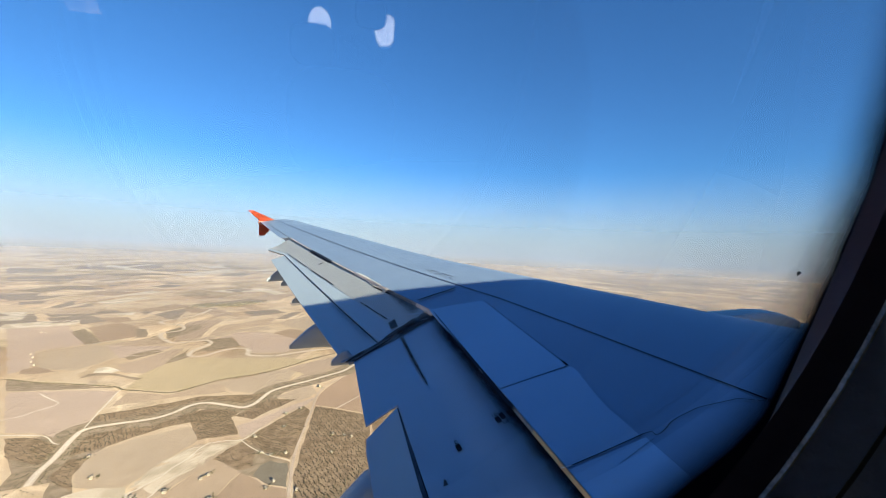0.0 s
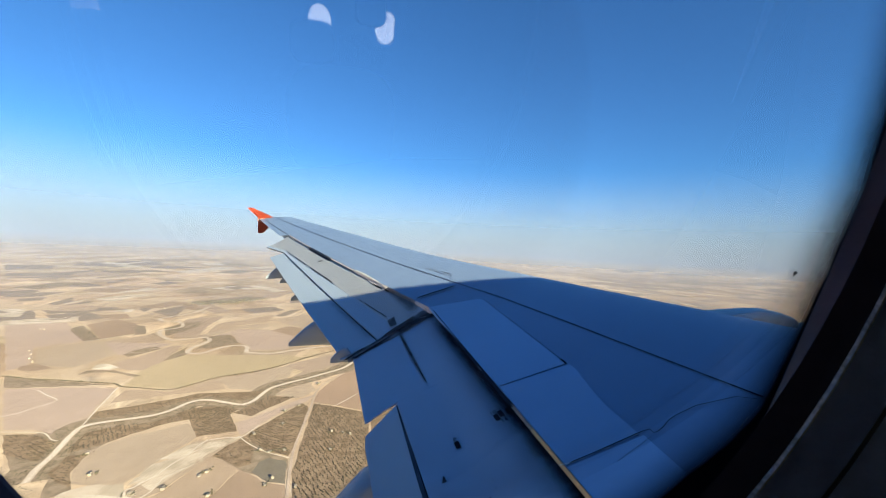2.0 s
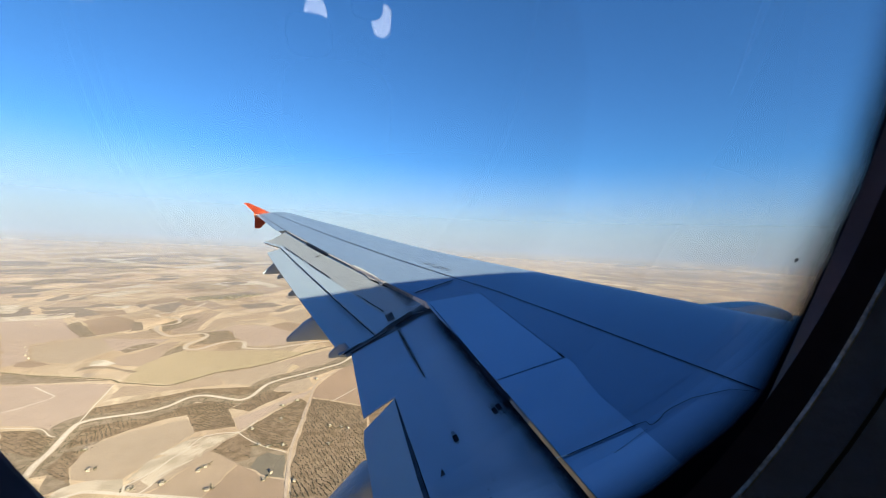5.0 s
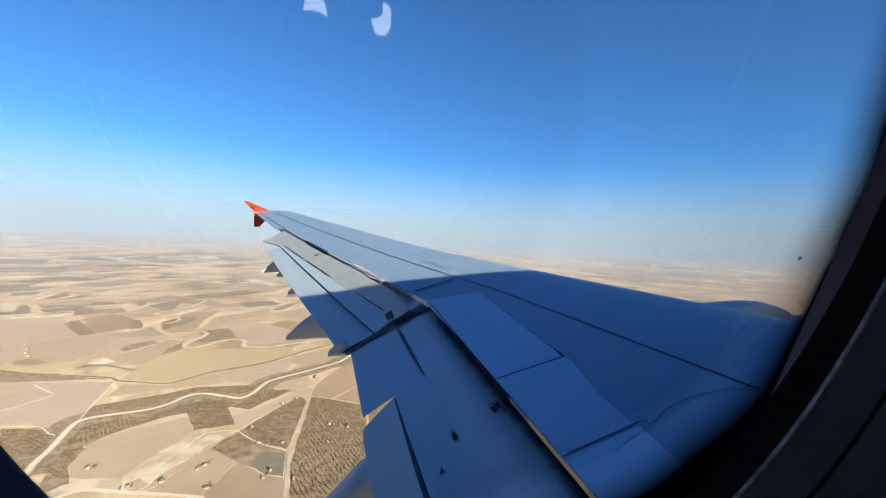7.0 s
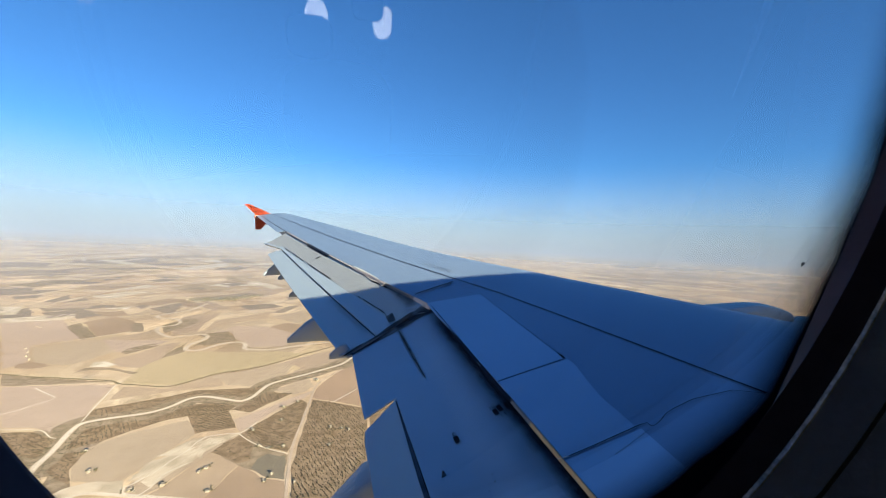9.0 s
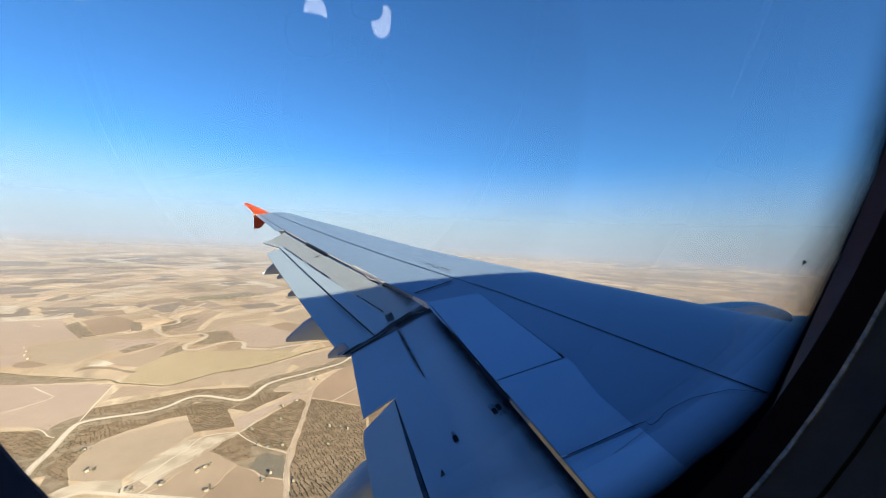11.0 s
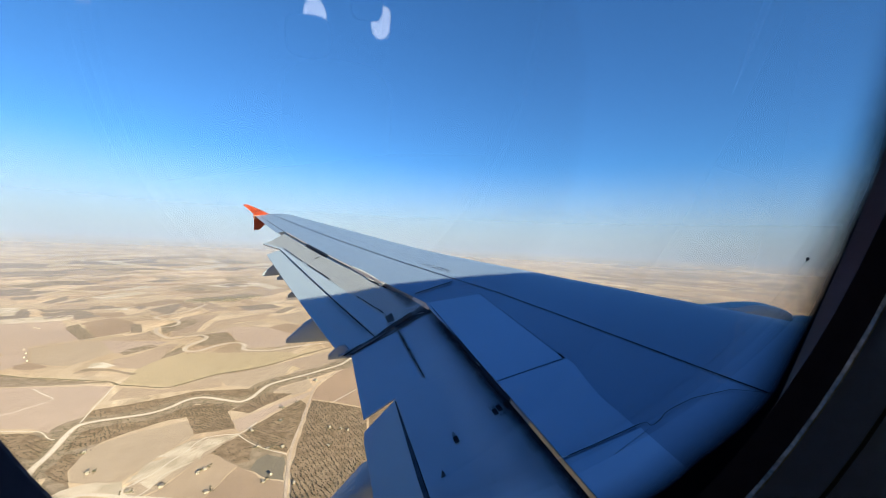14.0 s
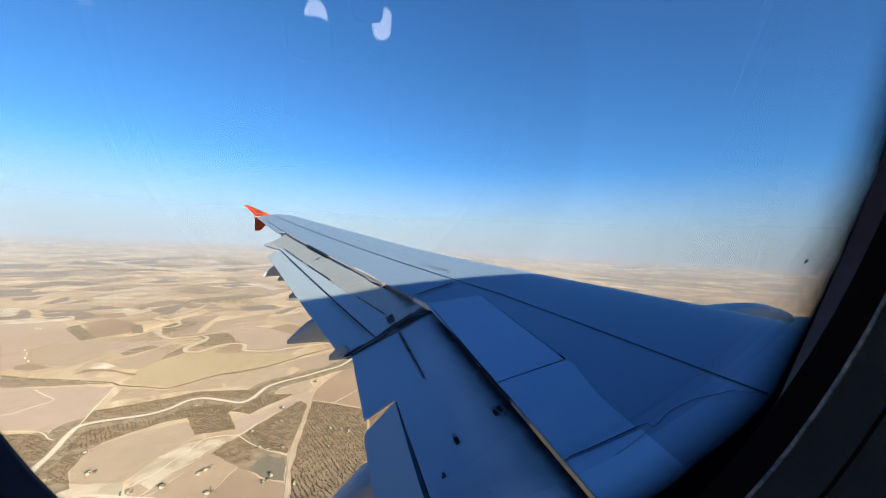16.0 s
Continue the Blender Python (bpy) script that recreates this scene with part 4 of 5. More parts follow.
def field(poly, mat, label, lift=0.6, cell=28.0, name="field", ragged=0.7):
    """A worked field: its outline filled with a grid that follows the land."""
    bm = bmesh.new()
    edge = []
    far = max(1.0, math.hypot(*poly[0]) / 1500)
    for (xa, ya), (xb, yb) in zip(poly, poly[1:] + poly[:1]):
        k = max(1, int(math.hypot(xb - xa, yb - ya) / (16 * far)))
        edge += [(xa + (xb - xa) * q / k, ya + (yb - ya) * q / k) for q in range(k)]
    rag = ragged * 6.0 * far ** 1.6
    bm.faces.new([bm.verts.new((x + rag * noise.noise((x / (17 * far), y / (17 * far), 3)), y + rag * noise.noise((x / (17 * far), y / (17 * far), 8)), 0)) for x, y in edge])
    xs, ysr = [q[0] for q in poly], [q[1] for q in poly]
    cell = max(cell, (max(xs) - min(xs)) / 40, (max(ysr) - min(ysr)) / 40)
    for axis, lo, hi in (((1, 0, 0), min(xs), max(xs)), ((0, 1, 0), min(ysr), max(ysr))):
        k = lo + cell
        while k < hi:
            bmesh.ops.bisect_plane(bm, geom=bm.verts[:] + bm.edges[:] + bm.faces[:], plane_co=(k if axis[0] else 0, k if axis[1] else 0, 0), plane_no=axis)
            k += cell
    fl = [(v.co.x + 4 * noise.noise((v.co.x / 40, v.co.y / 40, 2)), v.co.y + 4 * noise.noise((v.co.x / 40, v.co.y / 40, 7))) for v in bm.verts]
    for v, (x, y) in zip(bm.verts, fl):
        v.co = ground(x, y, lift)
    me = bpy.data.meshes.new(name)
    bm.to_mesh(me)
    bm.free()
    flat_coords(me, fl)
    me.materials.append(mat)
    return tagged(new(name, me), label, "field", "fields of the plain", "structure")


rng = random.Random(7)


def crown(vs, fs, c, r, h, stretch=1.0, angle=0.0):
    """One low tree crown: a lumpy ball of 20 faces on a short stem, drawn out along its row."""
    base = len(vs)
    turn = rng.random() * 6.28
    vs.append((c.x, c.y, c.z + h))
    for ring, (rr, zz) in enumerate(((0.85, 0.72), (1.0, 0.35))):
        for k in range(5):
            a = turn + 2 * math.pi * (k + ring / 2) / 5
            q = r * rr * rng.uniform(0.65, 1.2)
            u, v = q * math.cos(a) / stretch ** 0.5, q * math.sin(a) * stretch
            vs.append((c.x + u * math.cos(angle) - v * math.sin(angle), c.y + u * math.sin(angle) + v * math.cos(angle), c.z + h * zz * rng.uniform(0.8, 1.15)))
    vs.append((c.x, c.y, c.z - 0.3))
    for k in range(5):
        k1 = (k + 1) % 5
        fs += [(base, base + 1 + k, base + 1 + k1), (base + 1 + k, base + 6 + k, base + 1 + k1), (base + 1 + k1, base + 6 + k, base + 6 + k1), (base + 11, base + 6 + k1, base + 6 + k)]


def grove(poly, gap, label, size=2.4, angle=0.4, keep=0.88, jitter=0.16, ground_mat=True, lift=0.75, along=0.7):
    """An orchard: trees in rows over worked soil."""
    if ground_mat:
        field(poly, GROVE, "bare worked soil under olive trees", lift)
    xs, ysr = [q[0] for q in poly], [q[1] for q in poly]
    cx, cy = sum(xs) / len(xs), sum(ysr) / len(ysr)
    reach = int(max(max(xs) - min(xs), max(ysr) - min(ysr)) / gap / along) + 2
    vs, fs = [], []
    for i in range(-reach, reach):
        for j in range(-reach, reach):
            u, v = (i + rng.gauss(0, jitter)) * gap, (j + rng.gauss(0, jitter)) * gap * along
            x, y = cx + u * math.cos(angle) - v * math.sin(angle), cy + u * math.sin(angle) + v * math.cos(angle)
            thin = noise.noise((x / 60, y / 60, 1.7))
            if rng.random() < keep + 0.55 * thin and inside(x, y, poly):
                if any(abs(q.x - x) < w + 8 and abs(q.y - y) < w + 8 and (q - Vector((x, y))).length < w + 1 for line, w in WAYS for q in line):
                    continue
                s = rng.uniform(0.45, 1.25)
                crown(vs, fs, ground(x, y, lift), size * s * 1.1, size * 0.9 * s, rng.uniform(1.0, 2.1), angle + rng.gauss(0, 0.2))
    me = bpy.data.meshes.new("olive_grove")
    me.from_pydata(vs, [], fs)
    me.materials.append(LEAF)
    return tagged(new("olive_grove", me), label, "olive trees", kind="stuff")


def scrub(path, spread, count, size, label, clear=0.0):
    """Bushes along a gully or bank."""
    line = smooth_path(path, 10)
    vs, fs = [], []
    for _ in range(count):
        q = rng.choice(line)
        x, y = q.x + rng.gauss(0, spread), q.y + rng.gauss(0, spread)
        s = size * rng.uniform(0.5, 1.4)
        if clear and min((v - Vector((x, y))).length for v in line) < clear:
            continue
        crown(vs, fs, ground(x, y, 0.8), s, s)
    me = bpy.data.meshes.new("scrub")
    me.from_pydata(vs, [], fs)
    me.materials.append(LEAF_DRY)
    return tagged(new("scrub", me), label, "bushes", kind="stuff")


def wash(a, b, count, across, label):
    """Bare eroded ground: many pale tapered rills running one way."""
    a, b = Vector(a), Vector(b)
    run = b - a
    side = Vector((-run.y, run.x)).normalized()
    vs, fl, fs = [], [], []
    for _ in range(count):
        s0 = rng.uniform(-0.02, 0.85)
        s1 = min(1.06, s0 + rng.uniform(0.08, 0.36))
        off, w, ph = rng.gauss(0, across * 0.42), rng.choice([1.2, 2.0, 3.0, 6.5]) * rng.uniform(0.6, 1.2), rng.random() * 50
        n = 16
        for k in range(n + 1):
            s = s0 + (s1 - s0) * k / n
            c = a + run * s + side * (off * (0.6 + 0.8 * s) + 9 * noise.noise((s * 7, ph * 0.3, 0.0)))
            h = w * math.sin(math.pi * (k + 0.15) / (n + 0.3)) ** 0.7 * (1 + 0.8 * noise.noise((s * 26, ph, 2.0)))
            for e in (c - side * h, c + side * h):
                vs.append(ground(e.x, e.y, 0.66)), fl.append((e.x, e.y))
            if k:
                m = len(vs)
                fs.append((m - 4, m - 2, m - 1, m - 3))
    me = bpy.data.meshes.new("rill")
    me.from_pydata(vs, [], fs)
    flat_coords(me, fl)
    me.materials.append(CREAM)
    return tagged(new("rill", me), label, "bare ground", kind="stuff")

# ---- ways, fields and groves: plan places in metres ----
RIVER = [(-553, 917), (-565, 966), (-569, 1014), (-578, 1064), (-586, 1110), (-587, 1153), (-557, 1174), (-504, 1190), (-459, 1205), (-424, 1236), (-398, 1284), (-359, 1301), (-292, 1271), (-250, 1253), (-225, 1280), (-210, 1333), (-193, 1380), (-154, 1419), (-85, 1469), (-18, 1525), (33, 1567), (67, 1624), (93, 1689)]
RIVER_FAR = [(38, 1934), (-64, 1913), (-160, 1870), (-246, 1816), (-326, 1825), (-361, 1847), (-370, 1915), (-395, 1957), (-437, 1959), (-471, 1929), (-499, 1883), (-531, 1832), (-582, 1843), (-591, 1924), (-568, 1993), (-563, 2068), (-600, 2114), (-663, 2081), (-714, 2062), (-770, 2122), (-820, 2201), (-844, 2295), (-797, 2334), (-787, 2404), (-850, 2518), (-929, 2540), (-971, 2608), (-937, 2678), (-872, 2774), (-849, 2903), (-846, 3083)]
GULLY = [(-1023, 1590), (-924, 1547), (-838, 1523), (-750, 1497), (-672, 1474), (-645, 1449), (-624, 1436), (-565, 1418), (-495, 1394), (-468, 1406), (-433, 1444), (-396, 1491), (-352, 1523), (-285, 1554), (-234, 1589), (-180, 1641), (-133, 1700), (-103, 1742), (12, 1855)]
way("river_bank", RIVER, 86, GREY, "scrubby greyish bank of a dry river", 0.70, 0.3, True)
way("riverbed", RIVER, 13, BED, "wide pale dry riverbed with tracks along it", 1.3)
way("riverbed", RIVER_FAR, 18, BED, "pale winding dry riverbed", 1.3)
way("track", RIVER, 7, PALE, "pale graded track in the riverbed", 1.7)
way("gully", GULLY, 7, GREY, "dark shallow gully lined with scrub", 1.1)
scrub(GULLY, 3, 700, 1.5, "low scrub along a gully")
scrub(RIVER, 17, 2200, 1.3, "low scrub along a riverbank", 9)
scrub(RIVER_FAR, 24, 1300, 1.8, "low scrub along a riverbank", 16)
way("track", [(-1154, 1934), (-1098, 1991), (-1039, 2067), (-969, 2143), (-922, 2188)], 5, PALE, "pale dirt track across dry fields", 1.5)
way("track", [(-637, 1464), (-638, 1418), (-618, 1315), (-609, 1256), (-590, 1159)], 3.5, PALE, "pale dirt track across dry fields", 1.5)
way("track", [(-843, 1435), (-786, 1382), (-745, 1345), (-753, 1314), (-771, 1284), (-785, 1259), (-826, 1234)], 4, PALE, "pale dirt track across dry fields", 1.5)
way("track", [(-762, 1155), (-714, 1146), (-667, 1137), (-643, 1125), (-614, 1093), (-597, 1085)], 3, PALE, "pale dirt track across dry fields", 1.5)
way("track", [(-71, 736), (-76, 805), (-80, 897), (-79, 977), (-69, 1087), (-59, 1196), (-53, 1271), (-48, 1329), (-29, 1397), (3, 1453), (43, 1518)], 6, TRACK, "pale dirt track between olive groves", 1.5)
way("track", [(9, 1202), (47, 1250), (104, 1328)], 3, PALE, "pale dirt track across dry fields", 1.5)
way("track", [(-216, 1049), (-179, 1000), (-136, 959), (-87, 928)], 3, PALE, "pale dirt track across dry fields", 1.5)
way("track", [(-362, 842), (-367, 860), (-356, 870), (-330, 912), (-321, 942), (-301, 980), (-295, 1015), (-279, 1041), (-238, 1047), (-207, 1047), (-179, 1106)], 4, PALE, "pale dirt track across dry fields", 1.5)
way("track", [(-362, 842), (-339, 830), (-316, 827)], 4, PALE, "pale dirt track across dry fields", 1.5)
way("track", [(-337, 825), (-321, 851), (-317, 890), (-276, 934)], 3, PALE, "pale dirt track across dry fields", 1.5)
way("track", [(-480, 822), (-445, 846), (-423, 853), (-353, 833), (-274, 810), (-213, 789)], 9, PALE, "wide pale graded track", 1.5)
way("track", [(-893, 2570), (-814, 2733), (-718, 2913)], 4, PALE, "pale dirt track across dry fields", 1.5)
way("track", [(-1848, 2862), (-1725, 2920), (-1651, 2987)], 5, PALE, "pale dirt track across dry fields", 1.5)
way("track", [(-1650, 3995), (-1541, 4413), (-1136, 4232)], 9, PALE, "pale dirt track across dry fields", 1.5)
way("track", [(-1703, 3107), (-1689, 3560), (-1624, 4088)], 9, PALE, "pale dirt track across dry fields", 1.5)
field([(-363, 839), (-360, 879), (-338, 961), (-308, 1039), (-208, 1050), (-238, 973), (-278, 907), (-306, 849), (-331, 820)], SANDY, "bare sandy ground between rills", 0.42)
field([(-240, 927), (-208, 1050), (-137, 967), (-87, 926), (-84, 826), (-156, 879), (-207, 915)], GREY, "scrubby ground among farmhouses", 0.42)
field([(-682, 1064), (-676, 1117), (-637, 1161), (-608, 1172), (-571, 1044), (-569, 973), (-572, 920)], GREY, "scrubby river bank", 0.43)
field([(-498, 853), (-552, 1017), (-523, 1049), (-494, 1078), (-504, 1033), (-520, 968), (-477, 903), (-458, 878)], GREY, "scrubby river bank", 0.43)
field([(-656, 1623), (-626, 1810), (-534, 1807), (-197, 1784), (-102, 1733), (-235, 1596), (-398, 1498), (-470, 1411), (-569, 1429), (-627, 1452)], OLIVE, "yellowish stubble field", 0.45)
field([(-610, 1414), (-489, 1379), (-426, 1421), (-388, 1472), (-307, 1523), (-355, 1451), (-327, 1385), (-465, 1353), (-600, 1304)], STUBBLE, "pale brown stubble field", 0.46)
field([(-389, 1479), (-283, 1540), (-179, 1625), (-125, 1675), (-157, 1441), (-205, 1402), (-224, 1363), (-320, 1389), (-350, 1445)], SANDY, "smooth sandy field", 0.47)
field([(-940, 1463), (-737, 1443), (-641, 1433), (-625, 1324), (-598, 1170), (-605, 1104), (-672, 1147), (-747, 1164)], PINK, "smooth pinkish bare field", 0.49)
field([(-1693, 2623), (-1433, 2616), (-1060, 2068), (-1165, 1952), (-1048, 1747), (-1040, 1668), (-1059, 1646)], PINK, "smooth pinkish bare field", 0.50)
field([(-1143, 1925), (-1039, 2047), (-978, 2042), (-826, 1829), (-852, 1733), (-887, 1663), (-1008, 1701)], SANDY, "smooth sandy field", 0.51)
field([(-1023, 1590), (-835, 1517), (-669, 1468), (-748, 1465), (-804, 1462), (-947, 1473)], GREY, "greyish scrubby field", 0.52)
field([(-1031, 1654), (-1052, 1701), (-1032, 1731), (-931, 1662), (-976, 1633)], BROWN, "brown ploughed field", 0.53)
field([(-1255, 2331), (-1245, 2426), (-1013, 2099), (-1045, 2047)], GREY, "greyish scrubby field", 0.55)
field([(-1238, 2441), (-1175, 2593), (-1020, 2466), (-933, 2213), (-1019, 2110)], BROWN, "brown ploughed field", 0.56)
field([(-1017, 2422), (-964, 2405), (-880, 2208), (-917, 2187)], GREY, "greyish scrubby field", 0.57)
field([(-1400, 2617), (-1347, 2727), (-1243, 2623), (-1309, 2526)], DARKLAND, "dark scrubby rise", 0.58)
field([(-1325, 2710), (-1216, 2777), (-1123, 2646), (-1188, 2576)], BROWN, "brown ploughed field", 0.45)
field([(-869, 2182), (-848, 2268), (-742, 2075), (-766, 2023), (-921, 2036), (-973, 2042)], STUBBLE, "pale brown stubble field", 0.46)
field([(-973, 2042), (-762, 2012), (-691, 1995), (-757, 1800), (-818, 1820)], PINK, "smooth pinkish bare field", 0.47)
field([(-799, 1819), (-794, 1887), (-737, 1947), (-699, 1906), (-769, 1786)], GREY, "greyish scrubby field", 0.49)
field([(-631, 1718), (-634, 1810), (-614, 1896), (-579, 1826), (-595, 1777)], GREY, "greyish scrubby field", 0.50)
field([(-780, 1728), (-737, 1776), (-676, 1953), (-637, 1953), (-627, 1717), (-650, 1609), (-726, 1629)], TANFIELD, "brownish bare field", 0.51)
field([(-821, 1571), (-814, 1624), (-741, 1623), (-637, 1557), (-638, 1539), (-737, 1598), (-793, 1597)], GREY, "greyish scrubby field", 0.52)
field([(-812, 1636), (-822, 1690), (-799, 1701), (-739, 1656), (-749, 1624)], CREAM, "pale stony outcrop", 0.53)
field([(-607, 2102), (-582, 2151), (-505, 2186), (-428, 2011), (-509, 1921), (-574, 1905), (-548, 2013)], GREY, "greyish scrubby field", 0.55)
field([(-329, 2275), (-244, 2390), (-72, 2227), (-154, 2093)], BROWN, "brown ploughed field", 0.56)
field([(-572, 2151), (-487, 2320), (-332, 2275), (-158, 2082), (-207, 1871), (-346, 1873), (-390, 1978), (-426, 2011), (-497, 2186)], PINK, "smooth pinkish bare field", 0.57)
field([(-747, 2155), (-633, 2177), (-503, 2394), (-377, 2473), (-348, 2363), (-487, 2320), (-594, 2126), (-659, 2104)], SANDY, "smooth sandy field", 0.58)
field([(-830, 2568), (-785, 2638), (-652, 2650), (-664, 2370), (-631, 2127), (-678, 2105), (-589, 2151), (-722, 2085)], TANFIELD, "brownish bare field", 0.45)
field([(-849, 2337), (-802, 2466), (-752, 2529), (-700, 2401), (-734, 2260), (-771, 2157)], GREY, "greyish scrubby field", 0.46)
field([(-633, 2459), (-488, 2612), (-380, 2753), (-376, 2506), (-507, 2409), (-612, 2190)], STUBBLE, "pale brown stubble field", 0.47)
field([(-352, 2557), (-174, 2808), (-62, 2725), (-73, 2255), (-236, 2421)], SANDY, "smooth sandy field", 0.49)
field([(-179, 1625), (-57, 1739), (37, 1805), (82, 1699), (-49, 1542), (-150, 1458), (-110, 1547)], TANFIELD, "brownish bare field", 0.50)
field([(-47, 1309), (-21, 1390), (33, 1493), (104, 1596), (100, 1151), (29, 1199), (-50, 1243)], RED, "reddish bare field", 0.51)
field([(-208, 1152), (-104, 1261), (-54, 1310), (-69, 1255), (-128, 1196), (-179, 1102), (-214, 1052), (-241, 1126)], PINK, "smooth pinkish bare field", 0.52)
field([(-180, 1329), (-116, 1391), (-73, 1431), (-48, 1340), (-105, 1280)], SANDY, "smooth sandy field", 0.53)
field([(-513, 1030), (-453, 1092), (-353, 1142), (-310, 1064), (-356, 955), (-385, 873), (-470, 901), (-503, 955)], SANDY, "smooth sandy field", 0.55)
field([(-477, 875), (-443, 892), (-381, 880), (-361, 839), (-424, 854), (-472, 836)], CREAM, "pale quarried ground", 0.56, 9.0, ragged=1.5)
field([(-314, 827), (-294, 868), (-251, 968), (-184, 902), (-222, 788), (-275, 812)], STUBBLE, "pale brown stubble field", 0.57)
field([(-182, 899), (-155, 875), (-117, 836), (-84, 822), (-72, 744), (-223, 777)], BROWN, "brown ploughed field", 0.58)
field([(-157, 884), (-146, 916), (-132, 934), (-92, 920), (-84, 829), (-118, 842)], GREEN, "small dark green irrigated plot", 0.45)
field([(-160, 946), (-135, 954), (-97, 930), (-132, 934), (-146, 916)], GREY, "greyish scrubby field", 0.46)
field([(-339, 987), (-316, 1027), (-296, 1002), (-315, 961)], CREAM, "pale quarried ground", 0.47, 9.0, ragged=1.5)
field([(-315, 935), (-288, 990), (-273, 963), (-276, 934), (-302, 924)], CREAM, "pale quarried ground", 0.49, 9.0, ragged=1.5)
field([(-344, 875), (-322, 917), (-288, 945), (-280, 930), (-325, 856)], CREAM, "pale quarried ground", 0.50, 9.0, ragged=1.5)
field([(-366, 911), (-359, 958), (-336, 945), (-349, 892)], CREAM, "pale quarried ground", 0.51, 9.0, ragged=1.5)
field([(-276, 1035), (-208, 1045), (-247, 997), (-275, 950), (-279, 988)], CREAM, "pale quarried ground", 0.52, 9.0, ragged=1.5)
field([(-279, 962), (-270, 997), (-258, 984), (-265, 939)], CREAM, "pale quarried ground", 0.53, 9.0, ragged=1.5)
field([(-351, 968), (-338, 992), (-325, 1013), (-334, 965)], CREAM, "pale quarried ground", 0.55, 9.0, ragged=1.5)
field([(-358, 838), (-363, 859), (-349, 863), (-343, 842)], CREAM, "pale quarried ground", 0.56, 9.0, ragged=1.5)
field([(-348, 919), (-333, 949), (-323, 936), (-336, 907)], CREAM, "pale quarried ground", 0.57, 9.0, ragged=1.5)
field([(-3351, 5180), (-3035, 5477), (-2926, 6050), (-2765, 5097), (-3154, 4876)], DARKLAND, "dark scrubby rise", 0.58)
field([(-2447, 4106), (-2316, 4333), (-2034, 4301), (-2067, 4093)], DARKLAND, "dark scrubby rise", 0.45)
field([(-2750, 4737), (-2719, 4891), (-2649, 4702)], DARKLAND, "dark scrubby rise", 0.46)
field([(-2604, 4784), (-2292, 4629), (-2247, 4520)], DARKLAND, "dark scrubby rise", 0.47)
field([(-1676, 3058), (-1662, 3296), (-1595, 3195)], DARKLAND, "dark scrubby rise", 0.49)
field([(-2316, 3584), (-2028, 3729), (-2043, 3457), (-2188, 3387)], DARKLAND, "dark scrubby rise", 0.50)
field([(-1804, 3128), (-1824, 3417), (-1727, 3236), (-1727, 3080)], DARKLAND, "dark scrubby rise", 0.51)
field([(-2461, 4969), (-2294, 5181), (-2380, 4854)], DARKLAND, "dark scrubby rise", 0.52)
field([(-2210, 4651), (-2138, 4863), (-2027, 4580), (-2089, 4444)], DARKLAND, "dark scrubby rise", 0.53)
field([(-1228, 2948), (-1188, 3165), (-1140, 2838)], DARKLAND, "dark scrubby rise", 0.55)
field([(-1112, 2859), (-1051, 3019), (-993, 3153), (-918, 2640)], DARKLAND, "dark scrubby rise", 0.57)
field([(-1639, 6088), (-1480, 6935), (-1242, 6768), (-1283, 6017)], DARKLAND, "dark scrubby rise", 0.58)
field([(-1045, 3315), (-891, 3447), (-545, 3907), (-359, 4024), (-575, 3514), (-950, 3128)], DARKLAND, "dark scrubby rise", 0.45)
field([(-3862, 7349), (-3489, 7655), (-3429, 9215), (-2769, 7449), (-3019, 6627), (-3530, 6596)], DARKLAND, "dark scrubby rise", 0.46)
field([(-4164, 6434), (-3665, 6499), (-3373, 5932), (-3613, 5585)], DARKLAND, "dark scrubby rise", 0.47)
field([(-632, 2990), (-429, 3093), (-334, 2942), (-523, 2797)], DARKLAND, "dark scrubby rise", 0.49)
field([(-370, 3435), (-229, 3623), (-190, 3374), (-331, 3272)], DARKLAND, "dark scrubby rise", 0.50)
field([(-1885, 5008), (-1571, 4966), (-1701, 4723)], DARKLAND, "dark scrubby rise", 0.51)
field([(-2098, 3341), (-1981, 3433), (-1932, 3269), (-2018, 3214)], DARKLAND, "dark scrubby rise", 0.52)
field([(7486, 7604), (8854, 8519), (9473, 7853), (6847, 6375)], DARKLAND, "dark scrubby rise", 0.53)
field([(10683, 11492), (14922, 14068), (14110, 11754), (10558, 10386)], DARKLAND, "dark scrubby rise", 0.55)
field([(6190, 4850), (7074, 5138), (6608, 4753), (5819, 4514)], DARKLAND, "dark scrubby rise", 0.56)
field([(5920, 4139), (7683, 4742), (7154, 4263), (5608, 3779)], DARKLAND, "dark scrubby rise", 0.57)
field([(4489, 4000), (5223, 4252), (4939, 3941), (4266, 3724)], DARKLAND, "dark scrubby rise", 0.58)
field([(4701, 3345), (5525, 3528), (5300, 3209), (4469, 3063)], DARKLAND, "dark scrubby rise", 0.45)
field([(10909, 13550), (15285, 16838), (12728, 13388), (9338, 11173)], DARKLAND, "dark scrubby rise", 0.46)
field([(4526, 2992), (4867, 2998), (4514, 2755), (4321, 2755)], DARKLAND, "dark scrubby rise", 0.47)
field([(10274, 7908), (13155, 9054), (12151, 8063), (9141, 6901)], DARKLAND, "dark scrubby rise", 0.49)
field([(-4950, 8354), (-4826, 9178), (-4575, 8248)], CREAM, "pale bare ground", 0.50)
field([(-3743, 7257), (-3816, 7571), (-3569, 7027)], CREAM, "pale bare ground", 0.51)
field([(-3454, 7108), (-3333, 7571), (-3270, 8543), (-3182, 7314)], CREAM, "pale bare ground", 0.52)
field([(-1350, 2848), (-1246, 2947), (-1214, 2838)], CREAM, "pale bare ground", 0.53)
